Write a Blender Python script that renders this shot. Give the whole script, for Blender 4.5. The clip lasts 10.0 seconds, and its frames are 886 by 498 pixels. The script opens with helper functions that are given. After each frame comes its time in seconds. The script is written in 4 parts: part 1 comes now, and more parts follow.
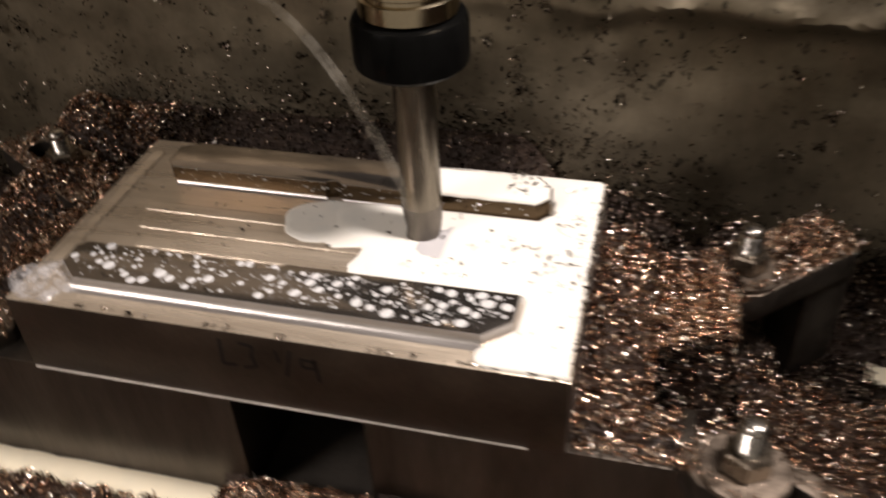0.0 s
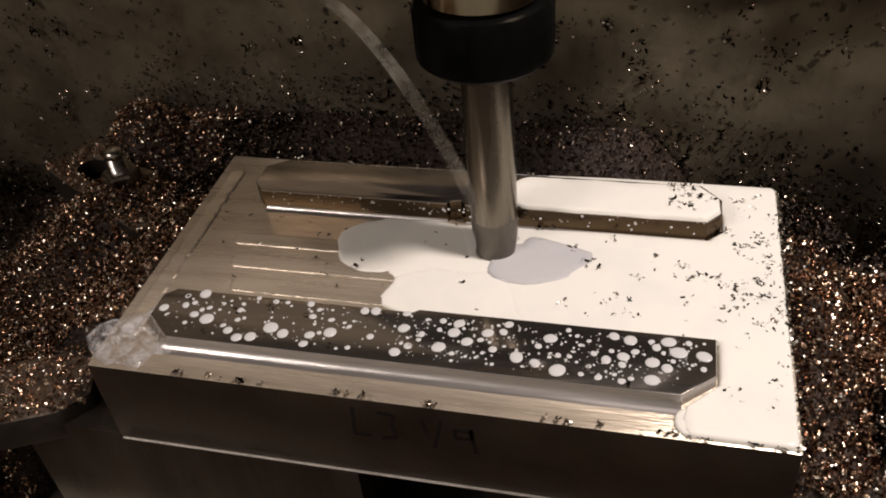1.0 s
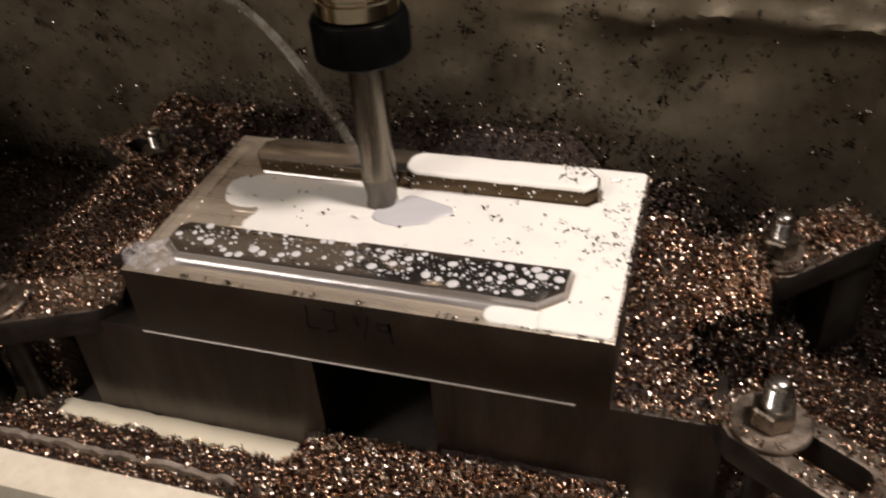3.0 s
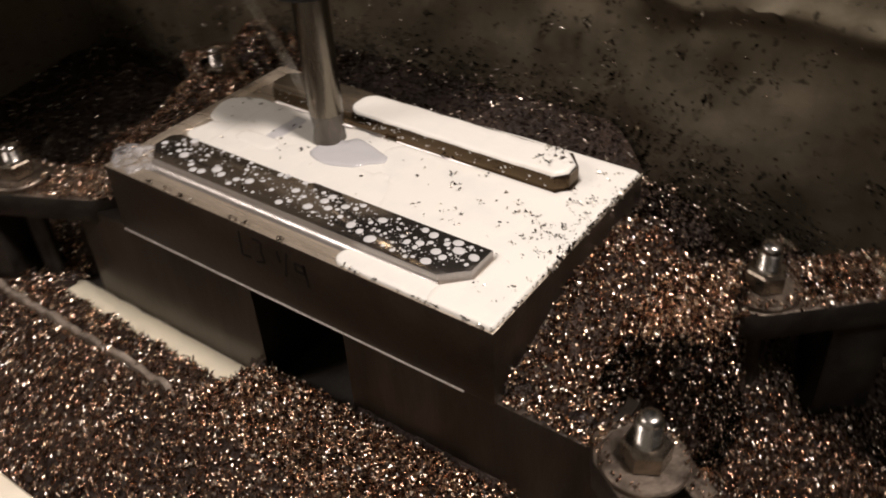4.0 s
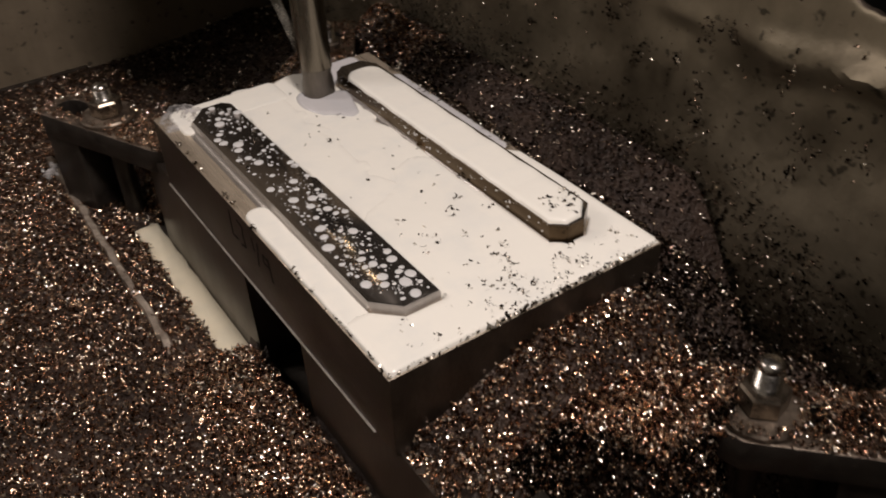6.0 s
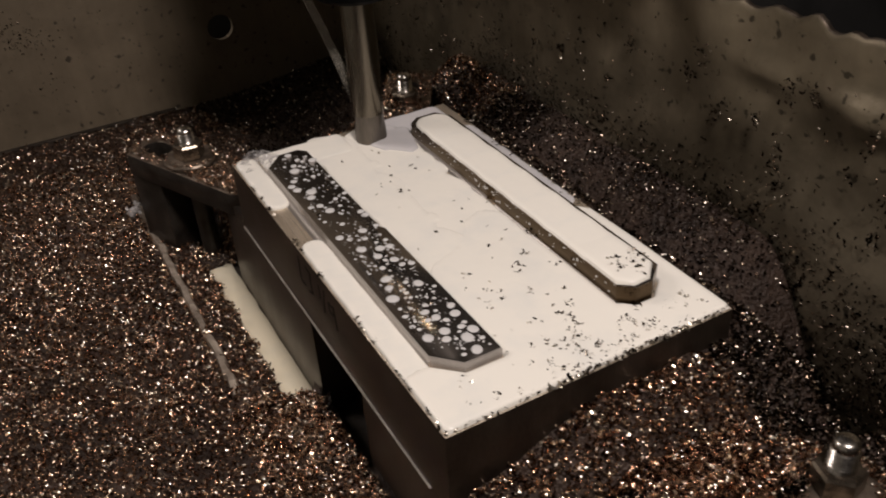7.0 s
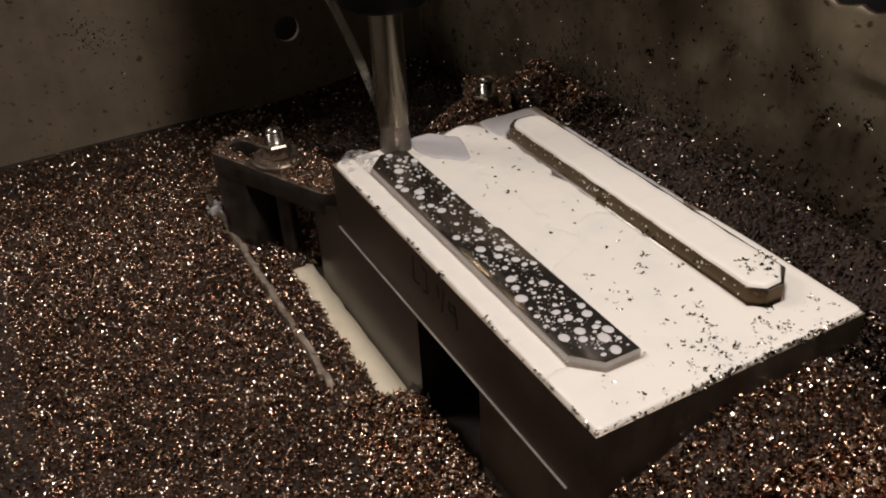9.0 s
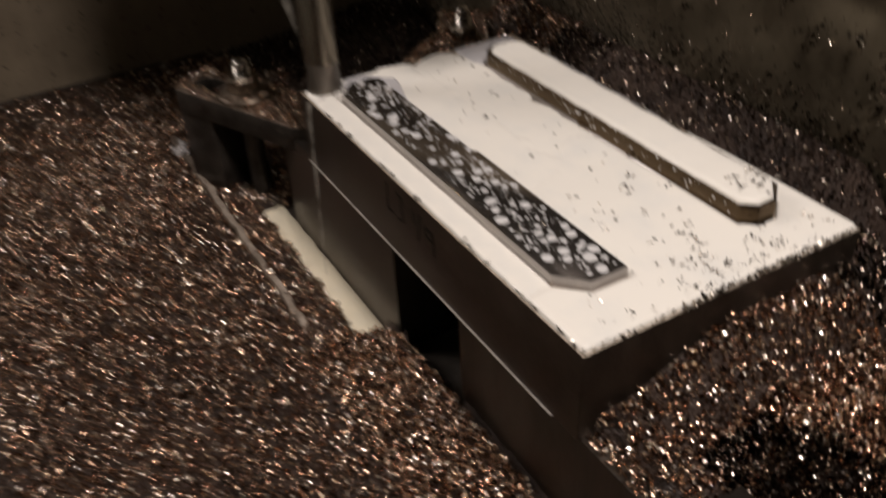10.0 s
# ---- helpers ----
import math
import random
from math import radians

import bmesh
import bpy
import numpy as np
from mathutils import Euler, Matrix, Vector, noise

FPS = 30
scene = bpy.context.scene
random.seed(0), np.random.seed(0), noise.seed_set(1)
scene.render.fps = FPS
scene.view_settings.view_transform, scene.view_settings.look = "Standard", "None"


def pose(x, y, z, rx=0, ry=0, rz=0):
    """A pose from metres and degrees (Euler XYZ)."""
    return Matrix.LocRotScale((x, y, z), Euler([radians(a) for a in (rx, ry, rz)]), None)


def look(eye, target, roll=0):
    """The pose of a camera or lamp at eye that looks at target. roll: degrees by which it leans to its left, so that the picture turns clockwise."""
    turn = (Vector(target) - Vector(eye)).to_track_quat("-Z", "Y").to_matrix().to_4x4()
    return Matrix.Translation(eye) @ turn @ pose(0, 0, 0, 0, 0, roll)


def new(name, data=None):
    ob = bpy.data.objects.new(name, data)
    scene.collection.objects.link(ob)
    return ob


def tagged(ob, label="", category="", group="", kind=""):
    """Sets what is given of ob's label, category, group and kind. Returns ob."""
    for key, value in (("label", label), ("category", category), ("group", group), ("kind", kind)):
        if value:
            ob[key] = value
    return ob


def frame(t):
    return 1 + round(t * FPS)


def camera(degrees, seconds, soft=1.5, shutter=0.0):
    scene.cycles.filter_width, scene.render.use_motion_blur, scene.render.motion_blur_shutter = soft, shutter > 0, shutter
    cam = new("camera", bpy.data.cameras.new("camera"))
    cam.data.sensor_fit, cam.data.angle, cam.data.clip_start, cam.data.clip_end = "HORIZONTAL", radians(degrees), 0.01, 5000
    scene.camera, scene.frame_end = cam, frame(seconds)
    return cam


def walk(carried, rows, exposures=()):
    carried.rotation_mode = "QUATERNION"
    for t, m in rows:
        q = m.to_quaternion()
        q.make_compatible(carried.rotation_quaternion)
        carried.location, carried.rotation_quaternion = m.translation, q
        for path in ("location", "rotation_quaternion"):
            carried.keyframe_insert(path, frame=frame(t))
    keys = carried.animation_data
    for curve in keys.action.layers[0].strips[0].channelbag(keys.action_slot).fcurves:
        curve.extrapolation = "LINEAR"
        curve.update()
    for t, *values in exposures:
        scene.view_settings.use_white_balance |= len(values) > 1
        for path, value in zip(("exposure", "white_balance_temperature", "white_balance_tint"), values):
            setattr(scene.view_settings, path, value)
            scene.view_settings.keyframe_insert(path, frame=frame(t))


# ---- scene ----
cam = camera(53.5, 10.0, soft=1.9, shutter=0.5)
PATH = [
    (0, (0.238, -0.206, 0.217), (-0.201, 1.313, -1.008), -3.1),
    (0.1, (0.224, -0.199, 0.215), (-0.210, 1.319, -1.013), -4.1),
    (0.5, (0.186, -0.174, 0.214), (-0.217, 1.317, -1.058), -5.0),
    (1, (0.173, -0.161, 0.202), (-0.269, 1.315, -1.075), -6.0),
    (1.5, (0.189, -0.177, 0.207), (-0.216, 1.32, -1.055), -4.9),
    (2, (0.208, -0.192, 0.207), (-0.239, 1.325, -1.016), -4.4),
    (2.5, (0.227, -0.241, 0.229), (-0.302, 1.262, -0.98), -4.5),
    (2.9, (0.244, -0.248, 0.232), (-0.318, 1.255, -0.961), -5.2),
    (3, (0.243, -0.249, 0.234), (-0.295, 1.257, -0.967), -4.7),
    (3.2, (0.253, -0.252, 0.231), (-0.262, 1.238, -0.999), -4.5),
    (4.3, (0.373, -0.176, 0.211), (-0.762, 0.954, -0.987), -3.3),
    (4.5, (0.382, -0.181, 0.216), (-0.799, 0.907, -0.976), -3.5),
    (5, (0.399, -0.194, 0.225), (-0.802, 0.93, -0.913), -3.2),
    (5.2, (0.402, -0.177, 0.222), (-0.777, 0.945, -0.941), -1.9),
    (6.3, (0.397, -0.078, 0.2), (-1.007, 0.703, -0.991), -3.6),
    (6.5, (0.399, -0.077, 0.202), (-1.035, 0.693, -0.961), -3.6),
    (7, (0.397, -0.086, 0.205), (-1.082, 0.665, -0.913), -3.9),
    (7.5, (0.388, -0.096, 0.206), (-1.103, 0.649, -0.899), -4.0),
    (8, (0.374, -0.102, 0.205), (-1.117, 0.653, -0.894), -3.4),
    (8.5, (0.374, -0.117, 0.207), (-1.119, 0.637, -0.891), -3.2),
    (9, (0.376, -0.128, 0.205), (-1.116, 0.618, -0.898), -3.3),
    (9.5, (0.379, -0.136, 0.206), (-1.106, 0.614, -0.904), -3.4),
    (9.8, (0.380, -0.136, 0.205), (-1.096, 0.599, -0.927), -4.5),
    (9.9, (0.377, -0.134, 0.196), (-1.080, 0.618, -0.950), -3.8),
    (10, (0.371, -0.126, 0.181), (-1.061, 0.641, -0.985), -3.2),
]
EXPOSURES = [(0, 0.42), (0.5, 0.08), (1.0, -0.16), (1.6, -0.36), (2.1, -0.14), (2.5, -0.07), (3.2, 0.02), (4.5, -0.16), (5.0, -0.08), (6.4, -0.56), (7.4, -0.46), (8.5, -0.38), (10, -0.42)]
walk(cam, [(t, look(eye, target, roll)) for t, eye, target, roll in PATH], EXPOSURES)

from mathutils import geometry

# ---- world and light ----
world = bpy.data.worlds.new("room_dark")
scene.world = world
world.use_nodes = True
world.node_tree.nodes["Background"].inputs[0].default_value = (0.60, 0.52, 0.43, 1)
world.node_tree.nodes["Background"].inputs[1].default_value = 0.34


def area_lamp(name, eye, target, size, watts, colour):
    data = bpy.data.lights.new(name, "AREA")
    data.shape, data.size, data.energy, data.color = "DISK", size, watts, colour
    ob = new(name, data)
    ob.matrix_world = look(eye, target)
    return ob


# the machine's work lamp, to the right of and in front of the spindle head
narrow_spot = bpy.data.lights.new("work_lamp", "SPOT")
narrow_spot.energy, narrow_spot.color, narrow_spot.shadow_soft_size = 28.5, (1.0, 0.885, 0.83), 0.06
# narrow cone added to keep its light off the back guard
narrow_spot.spot_size, narrow_spot.spot_blend = radians(52), 0.55
new("work_lamp", narrow_spot).matrix_world = look((0.52, 0.02, 0.68), (0.05, -0.06, -0.04))
# added fill lamp, unseen, in front and to the left, through the open door
area_lamp("front_fill_lamp", (-0.62, -0.74, 0.92), (0.0, 0.0, 0.0), 0.40, 6.2, (1.0, 0.89, 0.845))

# ---- materials ----


def material(name):
    m = bpy.data.materials.new(name)
    m.use_nodes = True
    return m, m.node_tree, m.node_tree.nodes["Principled BSDF"]


def coords(nt, scale):
    tc = nt.nodes.new("ShaderNodeTexCoord")
    mp = nt.nodes.new("ShaderNodeMapping")
    mp.inputs["Scale"].default_value = scale
    nt.links.new(tc.outputs["Object"], mp.inputs["Vector"])
    return mp.outputs["Vector"]


def noise_tex(nt, vec, scale, detail=4.0, rough=0.55):
    n = nt.nodes.new("ShaderNodeTexNoise")
    n.inputs["Scale"].default_value = scale
    n.inputs["Detail"].default_value = detail
    n.inputs["Roughness"].default_value = rough
    if vec is not None:
        nt.links.new(vec, n.inputs["Vector"])
    return n.outputs["Fac"]


def ramp(nt, fac, *stops):
    r = nt.nodes.new("ShaderNodeValToRGB")
    el = r.color_ramp.elements
    while len(el) < len(stops):
        el.new(0.5)
    for e, (p, c) in zip(el, stops):
        e.position = p
        e.color = (*c, 1) if len(c) == 3 else c
    nt.links.new(fac, r.inputs["Fac"])
    return r.outputs["Color"]


def grey(v):
    return (v, v, v)


def mix(nt, fac, a, b, mode="MIX"):
    n = nt.nodes.new("ShaderNodeMix")
    n.data_type, n.blend_type = "RGBA", mode
    if isinstance(fac, float):
        n.inputs[0].default_value = fac
    else:
        nt.links.new(fac, n.inputs[0])
    for socket, v in ((n.inputs[6], a), (n.inputs[7], b)):
        if isinstance(v, tuple):
            socket.default_value = (*v, 1)
        else:
            nt.links.new(v, socket)
    return n.outputs[2]


def bump(nt, bsdf, height, strength, distance):
    b = nt.nodes.new("ShaderNodeBump")
    b.inputs["Strength"].default_value = strength
    b.inputs["Distance"].default_value = distance
    nt.links.new(height, b.inputs["Height"])
    nt.links.new(b.outputs["Normal"], bsdf.inputs["Normal"])


def surface(name, dark, light, rough, metal=0.0, scale=(1, 1, 1), big=18.0, fine=400.0, relief=0.2, depth=0.0004, spec=0.5):
    """A two-scale surface: broad stains between two colours, fine grain in the relief and the gloss."""
    m, nt, b = material(name)
    vec = coords(nt, scale)
    broad = noise_tex(nt, vec, big, 5.0, 0.6)
    grain = noise_tex(nt, vec, fine, 3.0, 0.6)
    col = ramp(nt, broad, (0.3, dark), (0.7, light))
    col = mix(nt, 0.35, col, ramp(nt, grain, (0.3, grey(0.55)), (0.7, grey(1.0))), "MULTIPLY")
    nt.links.new(col, b.inputs["Base Color"])
    lo, hi = rough
    nt.links.new(ramp(nt, broad, (0.3, grey(lo)), (0.72, grey(hi))), b.inputs["Roughness"])
    b.inputs["Metallic"].default_value = metal
    b.inputs["Specular IOR Level"].default_value = spec
    bump(nt, b, grain, relief, depth)
    return m


MILLED = surface("milled_steel_floor", (0.54, 0.45, 0.345), (0.80, 0.69, 0.555), (0.20, 0.40), 0.65, (0.08, 1, 1), 90, 900, 0.45, 0.0006)
BAR = surface("milled_steel_bar", (0.42, 0.37, 0.33), (0.56, 0.50, 0.45), (0.10, 0.18), 0.965, (0.1, 1, 1), 70, 900, 0.05, 0.0002)
SAWN_SHADED = surface("sawn_side_shaded", (0.048, 0.036, 0.027), (0.105, 0.080, 0.061), (0.34, 0.5), 0.85, (0.5, 1, 0.5), 40, 700, 0.25, 0.0004)
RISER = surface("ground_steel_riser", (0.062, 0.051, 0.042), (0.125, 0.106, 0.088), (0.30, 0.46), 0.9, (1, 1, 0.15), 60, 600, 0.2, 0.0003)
CLAMP = surface("shaded_clamp_steel", (0.022, 0.018, 0.015), (0.062, 0.052, 0.043), (0.35, 0.6), 0.6, (1, 1, 1), 60, 500, 0.3, 0.0004)
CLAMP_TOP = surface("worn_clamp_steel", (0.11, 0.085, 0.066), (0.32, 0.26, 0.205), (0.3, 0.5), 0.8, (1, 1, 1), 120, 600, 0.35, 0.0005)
NUT_STEEL = surface("oily_nut_steel", (0.12, 0.098, 0.075), (0.27, 0.225, 0.175), (0.22, 0.4), 0.9, (1, 1, 1), 120, 700, 0.25, 0.0003)
BOLT = surface("bolt_steel", (0.38, 0.35, 0.32), (0.62, 0.58, 0.53), (0.18, 0.32), 1.0, (1, 1, 1), 150, 800, 0.15, 0.0002)
SHANK = surface("polished_carbide", (0.16, 0.140, 0.112), (0.22, 0.195, 0.158), (0.20, 0.30), 1.0, (1, 1, 0.1), 80, 800, 0.05, 0.0001)
CUTTER = surface("cutter_flutes", (0.10, 0.09, 0.075), (0.20, 0.175, 0.15), (0.35, 0.5), 0.8, (1, 1, 0.2), 200, 900, 0.2, 0.0002)
NUT = surface("black_oxide_nut", (0.0022, 0.0022, 0.0022), (0.004, 0.004, 0.0038), (0.30, 0.42), 0.0, (1, 1, 1), 60, 700, 0.05, 0.0001, 0.05)
HOLDER = surface("brass_coloured_holder", (0.48, 0.40, 0.27), (0.62, 0.53, 0.38), (0.10, 0.2), 1.0, (1, 1, 0.1), 50, 700, 0.05, 0.0001)
CASTING = surface("dark_head_casting", (0.03, 0.03, 0.03), (0.06, 0.058, 0.055), (0.5, 0.7), 0.0, (1, 1, 1), 12, 200, 0.2, 0.0008)
ENCLOSURE = surface("enclosure_paint", (0.05, 0.045, 0.038), (0.09, 0.08, 0.068), (0.5, 0.7), 0.0, (1, 1, 1), 4, 60, 0.1, 0.001)
BOUNCE_PANEL = surface("cream_reflector_paint", (0.58, 0.50, 0.38), (0.74, 0.66, 0.53), (0.4, 0.6), 0.0, (1, 1, 1), 5, 90, 0.1, 0.001)
COLUMN = surface("yellowed_column_paint", (0.42, 0.34, 0.16), (0.55, 0.45, 0.22), (0.4, 0.6), 0.0, (1, 1, 1), 6, 120, 0.1, 0.001)
TABLE = surface("oily_table_iron", (0.11, 0.095, 0.08), (0.20, 0.175, 0.15), (0.3, 0.5), 0.7, (1, 1, 1), 30, 500, 0.2, 0.0004)
BAR_SIDE = surface("shaded_milled_bar_side", (0.075, 0.052, 0.031), (0.135, 0.097, 0.060), (0.10, 0.22), 1.0, (0.1, 1, 1), 70, 900, 0.2, 0.0004)
FILLET = surface("burnished_fillet", (0.48, 0.445, 0.42), (0.66, 0.62, 0.59), (0.22, 0.38), 0.85, (0.1, 1, 1), 70, 900, 0.25, 0.0004)
BURR = surface("bright_burr", (0.35, 0.32, 0.28), (0.65, 0.60, 0.54), (0.35, 0.5), 0.4, (1, 1, 1), 90, 900, 0.5, 0.0004)
SLOT = surface("scraped_slot_edge", (0.20, 0.16, 0.125), (0.52, 0.44, 0.36), (0.35, 0.6), 0.3, (1, 1, 1), 140, 700, 0.6, 0.0006)
SLUDGE = surface("chip_sludge", (0.018, 0.011, 0.008), (0.064, 0.039, 0.027), (0.35, 0.6), 0.2, (1, 1, 1), 60, 420, 1.0, 0.003)
WHITE_EDGE = surface("cream_sheet_edge", (0.62, 0.55, 0.42), (0.80, 0.74, 0.62), (0.3, 0.5), 0.0, (1, 1, 1), 40, 300, 0.2, 0.0004)
INK = surface("black_marker_ink", (0.006, 0.006, 0.006), (0.012, 0.011, 0.01), (0.5, 0.7), 0.0, (1, 1, 1), 60, 400, 0.1, 0.0001, 0.2)


def guard_material(name, dark, light, scale, metal=0.0):
    """Dirty sheet-metal guard: broad stains, runs of dried coolant and small specks."""
    m, nt, b = material(name)
    vec = coords(nt, scale)
    stain = noise_tex(nt, vec, 9.0, 6.0, 0.65)
    col = ramp(nt, stain, (0.28, dark), (0.72, light))
    runs = noise_tex(nt, coords(nt, (60, 60, 6)), 1.0, 4.0, 0.7)
    col = mix(nt, 0.3, col, ramp(nt, runs, (0.35, grey(0.6)), (0.6, grey(1.0))), "MULTIPLY")
    specks = noise_tex(nt, vec, 170.0, 2.0, 0.5)
    col = mix(nt, 0.9, col, ramp(nt, specks, (0.29, grey(0.25)), (0.36, grey(1.0))), "MULTIPLY")
    nt.links.new(col, b.inputs["Base Color"])
    nt.links.new(ramp(nt, stain, (0.3, grey(0.42)), (0.7, grey(0.58))), b.inputs["Roughness"])
    b.inputs["Metallic"].default_value = metal
    bump(nt, b, noise_tex(nt, vec, 60.0, 5.0, 0.6), 0.35, 0.002)
    return m


GUARD = guard_material("dirty_guard_sheet", (0.095, 0.074, 0.050), (0.21, 0.168, 0.115), (1, 1, 1))
LINER = guard_material("dirty_back_liner", (0.105, 0.085, 0.055), (0.46, 0.39, 0.28), (1, 1, 1), 0.75)


def coolant_material(name, colour, rough, relief):
    m, nt, b = material(name)
    vec = coords(nt, (1, 1, 1))
    cloud = noise_tex(nt, vec, 45.0, 4.0, 0.6)
    thin = tuple(c * k for c, k in zip(colour, (0.93, 0.945, 0.965)))
    nt.links.new(ramp(nt, cloud, (0.30, thin), (0.52, colour)), b.inputs["Base Color"])
    b.inputs["Roughness"].default_value = rough
    b.inputs["IOR"].default_value = 1.34
    bump(nt, b, noise_tex(nt, vec, 130.0, 2.0, 0.5), relief, 0.0006)
    return m


COOLANT = coolant_material("milky_coolant", (0.84, 0.81, 0.74), 0.16, 0.25)
WAKE = coolant_material("thin_coolant_film", (0.53, 0.515, 0.52), 0.12, 0.35)
DROP = coolant_material("coolant_drop", (0.60, 0.59, 0.58), 0.12, 0.05)
PUDDLE = coolant_material("table_coolant", (0.84, 0.76, 0.58), 0.22, 0.3)


def jet_material():
    m, nt, b = material("coolant_spray")
    b.inputs["Base Color"].default_value = (0.75, 0.70, 0.60, 1)
    b.inputs["Roughness"].default_value = 0.4
    streak = noise_tex(nt, coords(nt, (1, 1, 1)), 180.0, 3.0, 0.6)
    nt.links.new(ramp(nt, streak, (0.35, grey(0.02)), (0.75, grey(0.20))), b.inputs["Alpha"])
    return m


JET = jet_material()


def chip_material(name, cols, rough):
    m, nt, b = material(name)
    geo = nt.nodes.new("ShaderNodeNewGeometry")
    col = ramp(nt, geo.outputs["Random Per Island"], *cols)
    nt.links.new(col, b.inputs["Base Color"])
    b.inputs["Metallic"].default_value = 1.0
    lo, hi = rough
    nt.links.new(ramp(nt, geo.outputs["Random Per Island"], (0.0, grey(lo)), (1.0, grey(hi))), b.inputs["Roughness"])
    bump(nt, b, noise_tex(nt, coords(nt, (1, 1, 1)), 1500.0, 2.0, 0.6), 0.3, 0.0003)
    return m


CHIPS = chip_material("bronzed_steel_chips", [(0.0, (0.095, 0.048, 0.030)), (0.44, (0.36, 0.210, 0.138)), (0.78, (0.74, 0.56, 0.41)), (1.0, (0.97, 0.91, 0.82))], (0.10, 0.27))
# Dark chips on the guards; the same colour carries the heaps' and hollow's shade.
DARK_CHIPS = chip_material("dark_and_shaded_chips", [(0.0, (0.010, 0.007, 0.005)), (0.58, (0.05, 0.033, 0.024)), (0.82, (0.25, 0.18, 0.13)), (1.0, (0.85, 0.76, 0.64))], (0.10, 0.27))

# ---- mesh helpers ----


def finish(name, bm, mat, parent=None, label="", smooth=True):
    me = bpy.data.meshes.new(name)
    bmesh.ops.recalc_face_normals(bm, faces=bm.faces[:])
    bm.to_mesh(me)
    bm.free()
    for m in (mat if isinstance(mat, (list, tuple)) else [mat]):
        me.materials.append(m)
    if smooth:
        me.shade_smooth()
        me.set_sharp_from_angle(angle=radians(35))
    ob = new(name, me)
    if parent is not None:
        ob.parent = parent
    if label:
        ob["label"] = label
    return ob


def part(name, bm, mat, parent, label="", smooth=True):
    return finish(name, bm, mat, parent, label, smooth)


def thing(name, m, label, category, group="", kind=""):
    ob = new(name)
    ob.empty_display_size = 0.01
    ob.matrix_world = m
    return tagged(ob, label, category, group, kind)


def box(x0, x1, y0, y1, z0, z1, bevel=0.0, segs=2):
    bm = bmesh.new()
    bmesh.ops.create_cube(bm, size=1, matrix=Matrix.LocRotScale(((x0 + x1) / 2, (y0 + y1) / 2, (z0 + z1) / 2), None, (x1 - x0, y1 - y0, z1 - z0)))
    if bevel:
        bmesh.ops.bevel(bm, geom=bm.edges[:], offset=bevel, segments=segs, profile=0.5, affect="EDGES")
    return bm


def prism(points, z0, z1, bevel=0.0, segs=2, tilt=0.0):
    """An outline raised from z0 to z1, its upper edge rounded."""
    bm = bmesh.new()
    low = [bm.verts.new((x, y, z0)) for x, y in points]
    f = bm.faces.new(low)
    top = bmesh.ops.extrude_face_region(bm, geom=[f])
    tv = [g for g in top["geom"] if isinstance(g, bmesh.types.BMVert)]
    for v in tv:
        v.co.z = z1
    if bevel:
        edges = [e for e in bm.edges if all(v in tv for v in e.verts)]
        bmesh.ops.bevel(bm, geom=edges, offset=bevel, segments=segs, profile=0.5, affect="EDGES")
    return bm


def lathe(profile, segments=40, close=True):
    """A turned body from (radius, z) pairs."""
    bm = bmesh.new()
    rings = []
    for r, z in profile:
        rings.append([bm.verts.new((r * math.cos(2 * math.pi * i / segments), r * math.sin(2 * math.pi * i / segments), z)) for i in range(segments)])
    for a, b in zip(rings, rings[1:]):
        for i in range(segments):
            j = (i + 1) % segments
            bm.faces.new((a[i], a[j], b[j], b[i]))
    if close:
        bm.faces.new(rings[0][::-1])
        bm.faces.new(rings[-1])
    return bm


def rounded(x0, x1, y0, y1, r, wobble=0.0, seed=0, n=7, step=0.004):
    """A rounded rectangle's outline; wobble makes its edge uneven like a liquid's."""
    pts = []
    for cx, cy, a0 in ((x1 - r, y1 - r, 0), (x0 + r, y1 - r, 90), (x0 + r, y0 + r, 180), (x1 - r, y0 + r, 270)):
        for i in range(n):
            a = radians(a0 + 90 * i / (n - 1))
            pts.append((cx + r * math.cos(a), cy + r * math.sin(a)))
    dense = []
    for (ax, ay), (bx, by) in zip(pts, pts[1:] + pts[:1]):
        k = max(1, int(math.hypot(bx - ax, by - ay) / step))
        for i in range(k):
            dense.append((ax + (bx - ax) * i / k, ay + (by - ay) * i / k))
    if not wobble:
        return dense
    out = []
    mx, my = (x0 + x1) / 2, (y0 + y1) / 2
    for x, y in dense:
        k = wobble * noise.noise((x * 90 + seed * 7.3, y * 90, seed))
        d = math.hypot(x - mx, y - my) or 1
        out.append((x + k * (x - mx) / d, y + k * (y - my) / d))
    return out


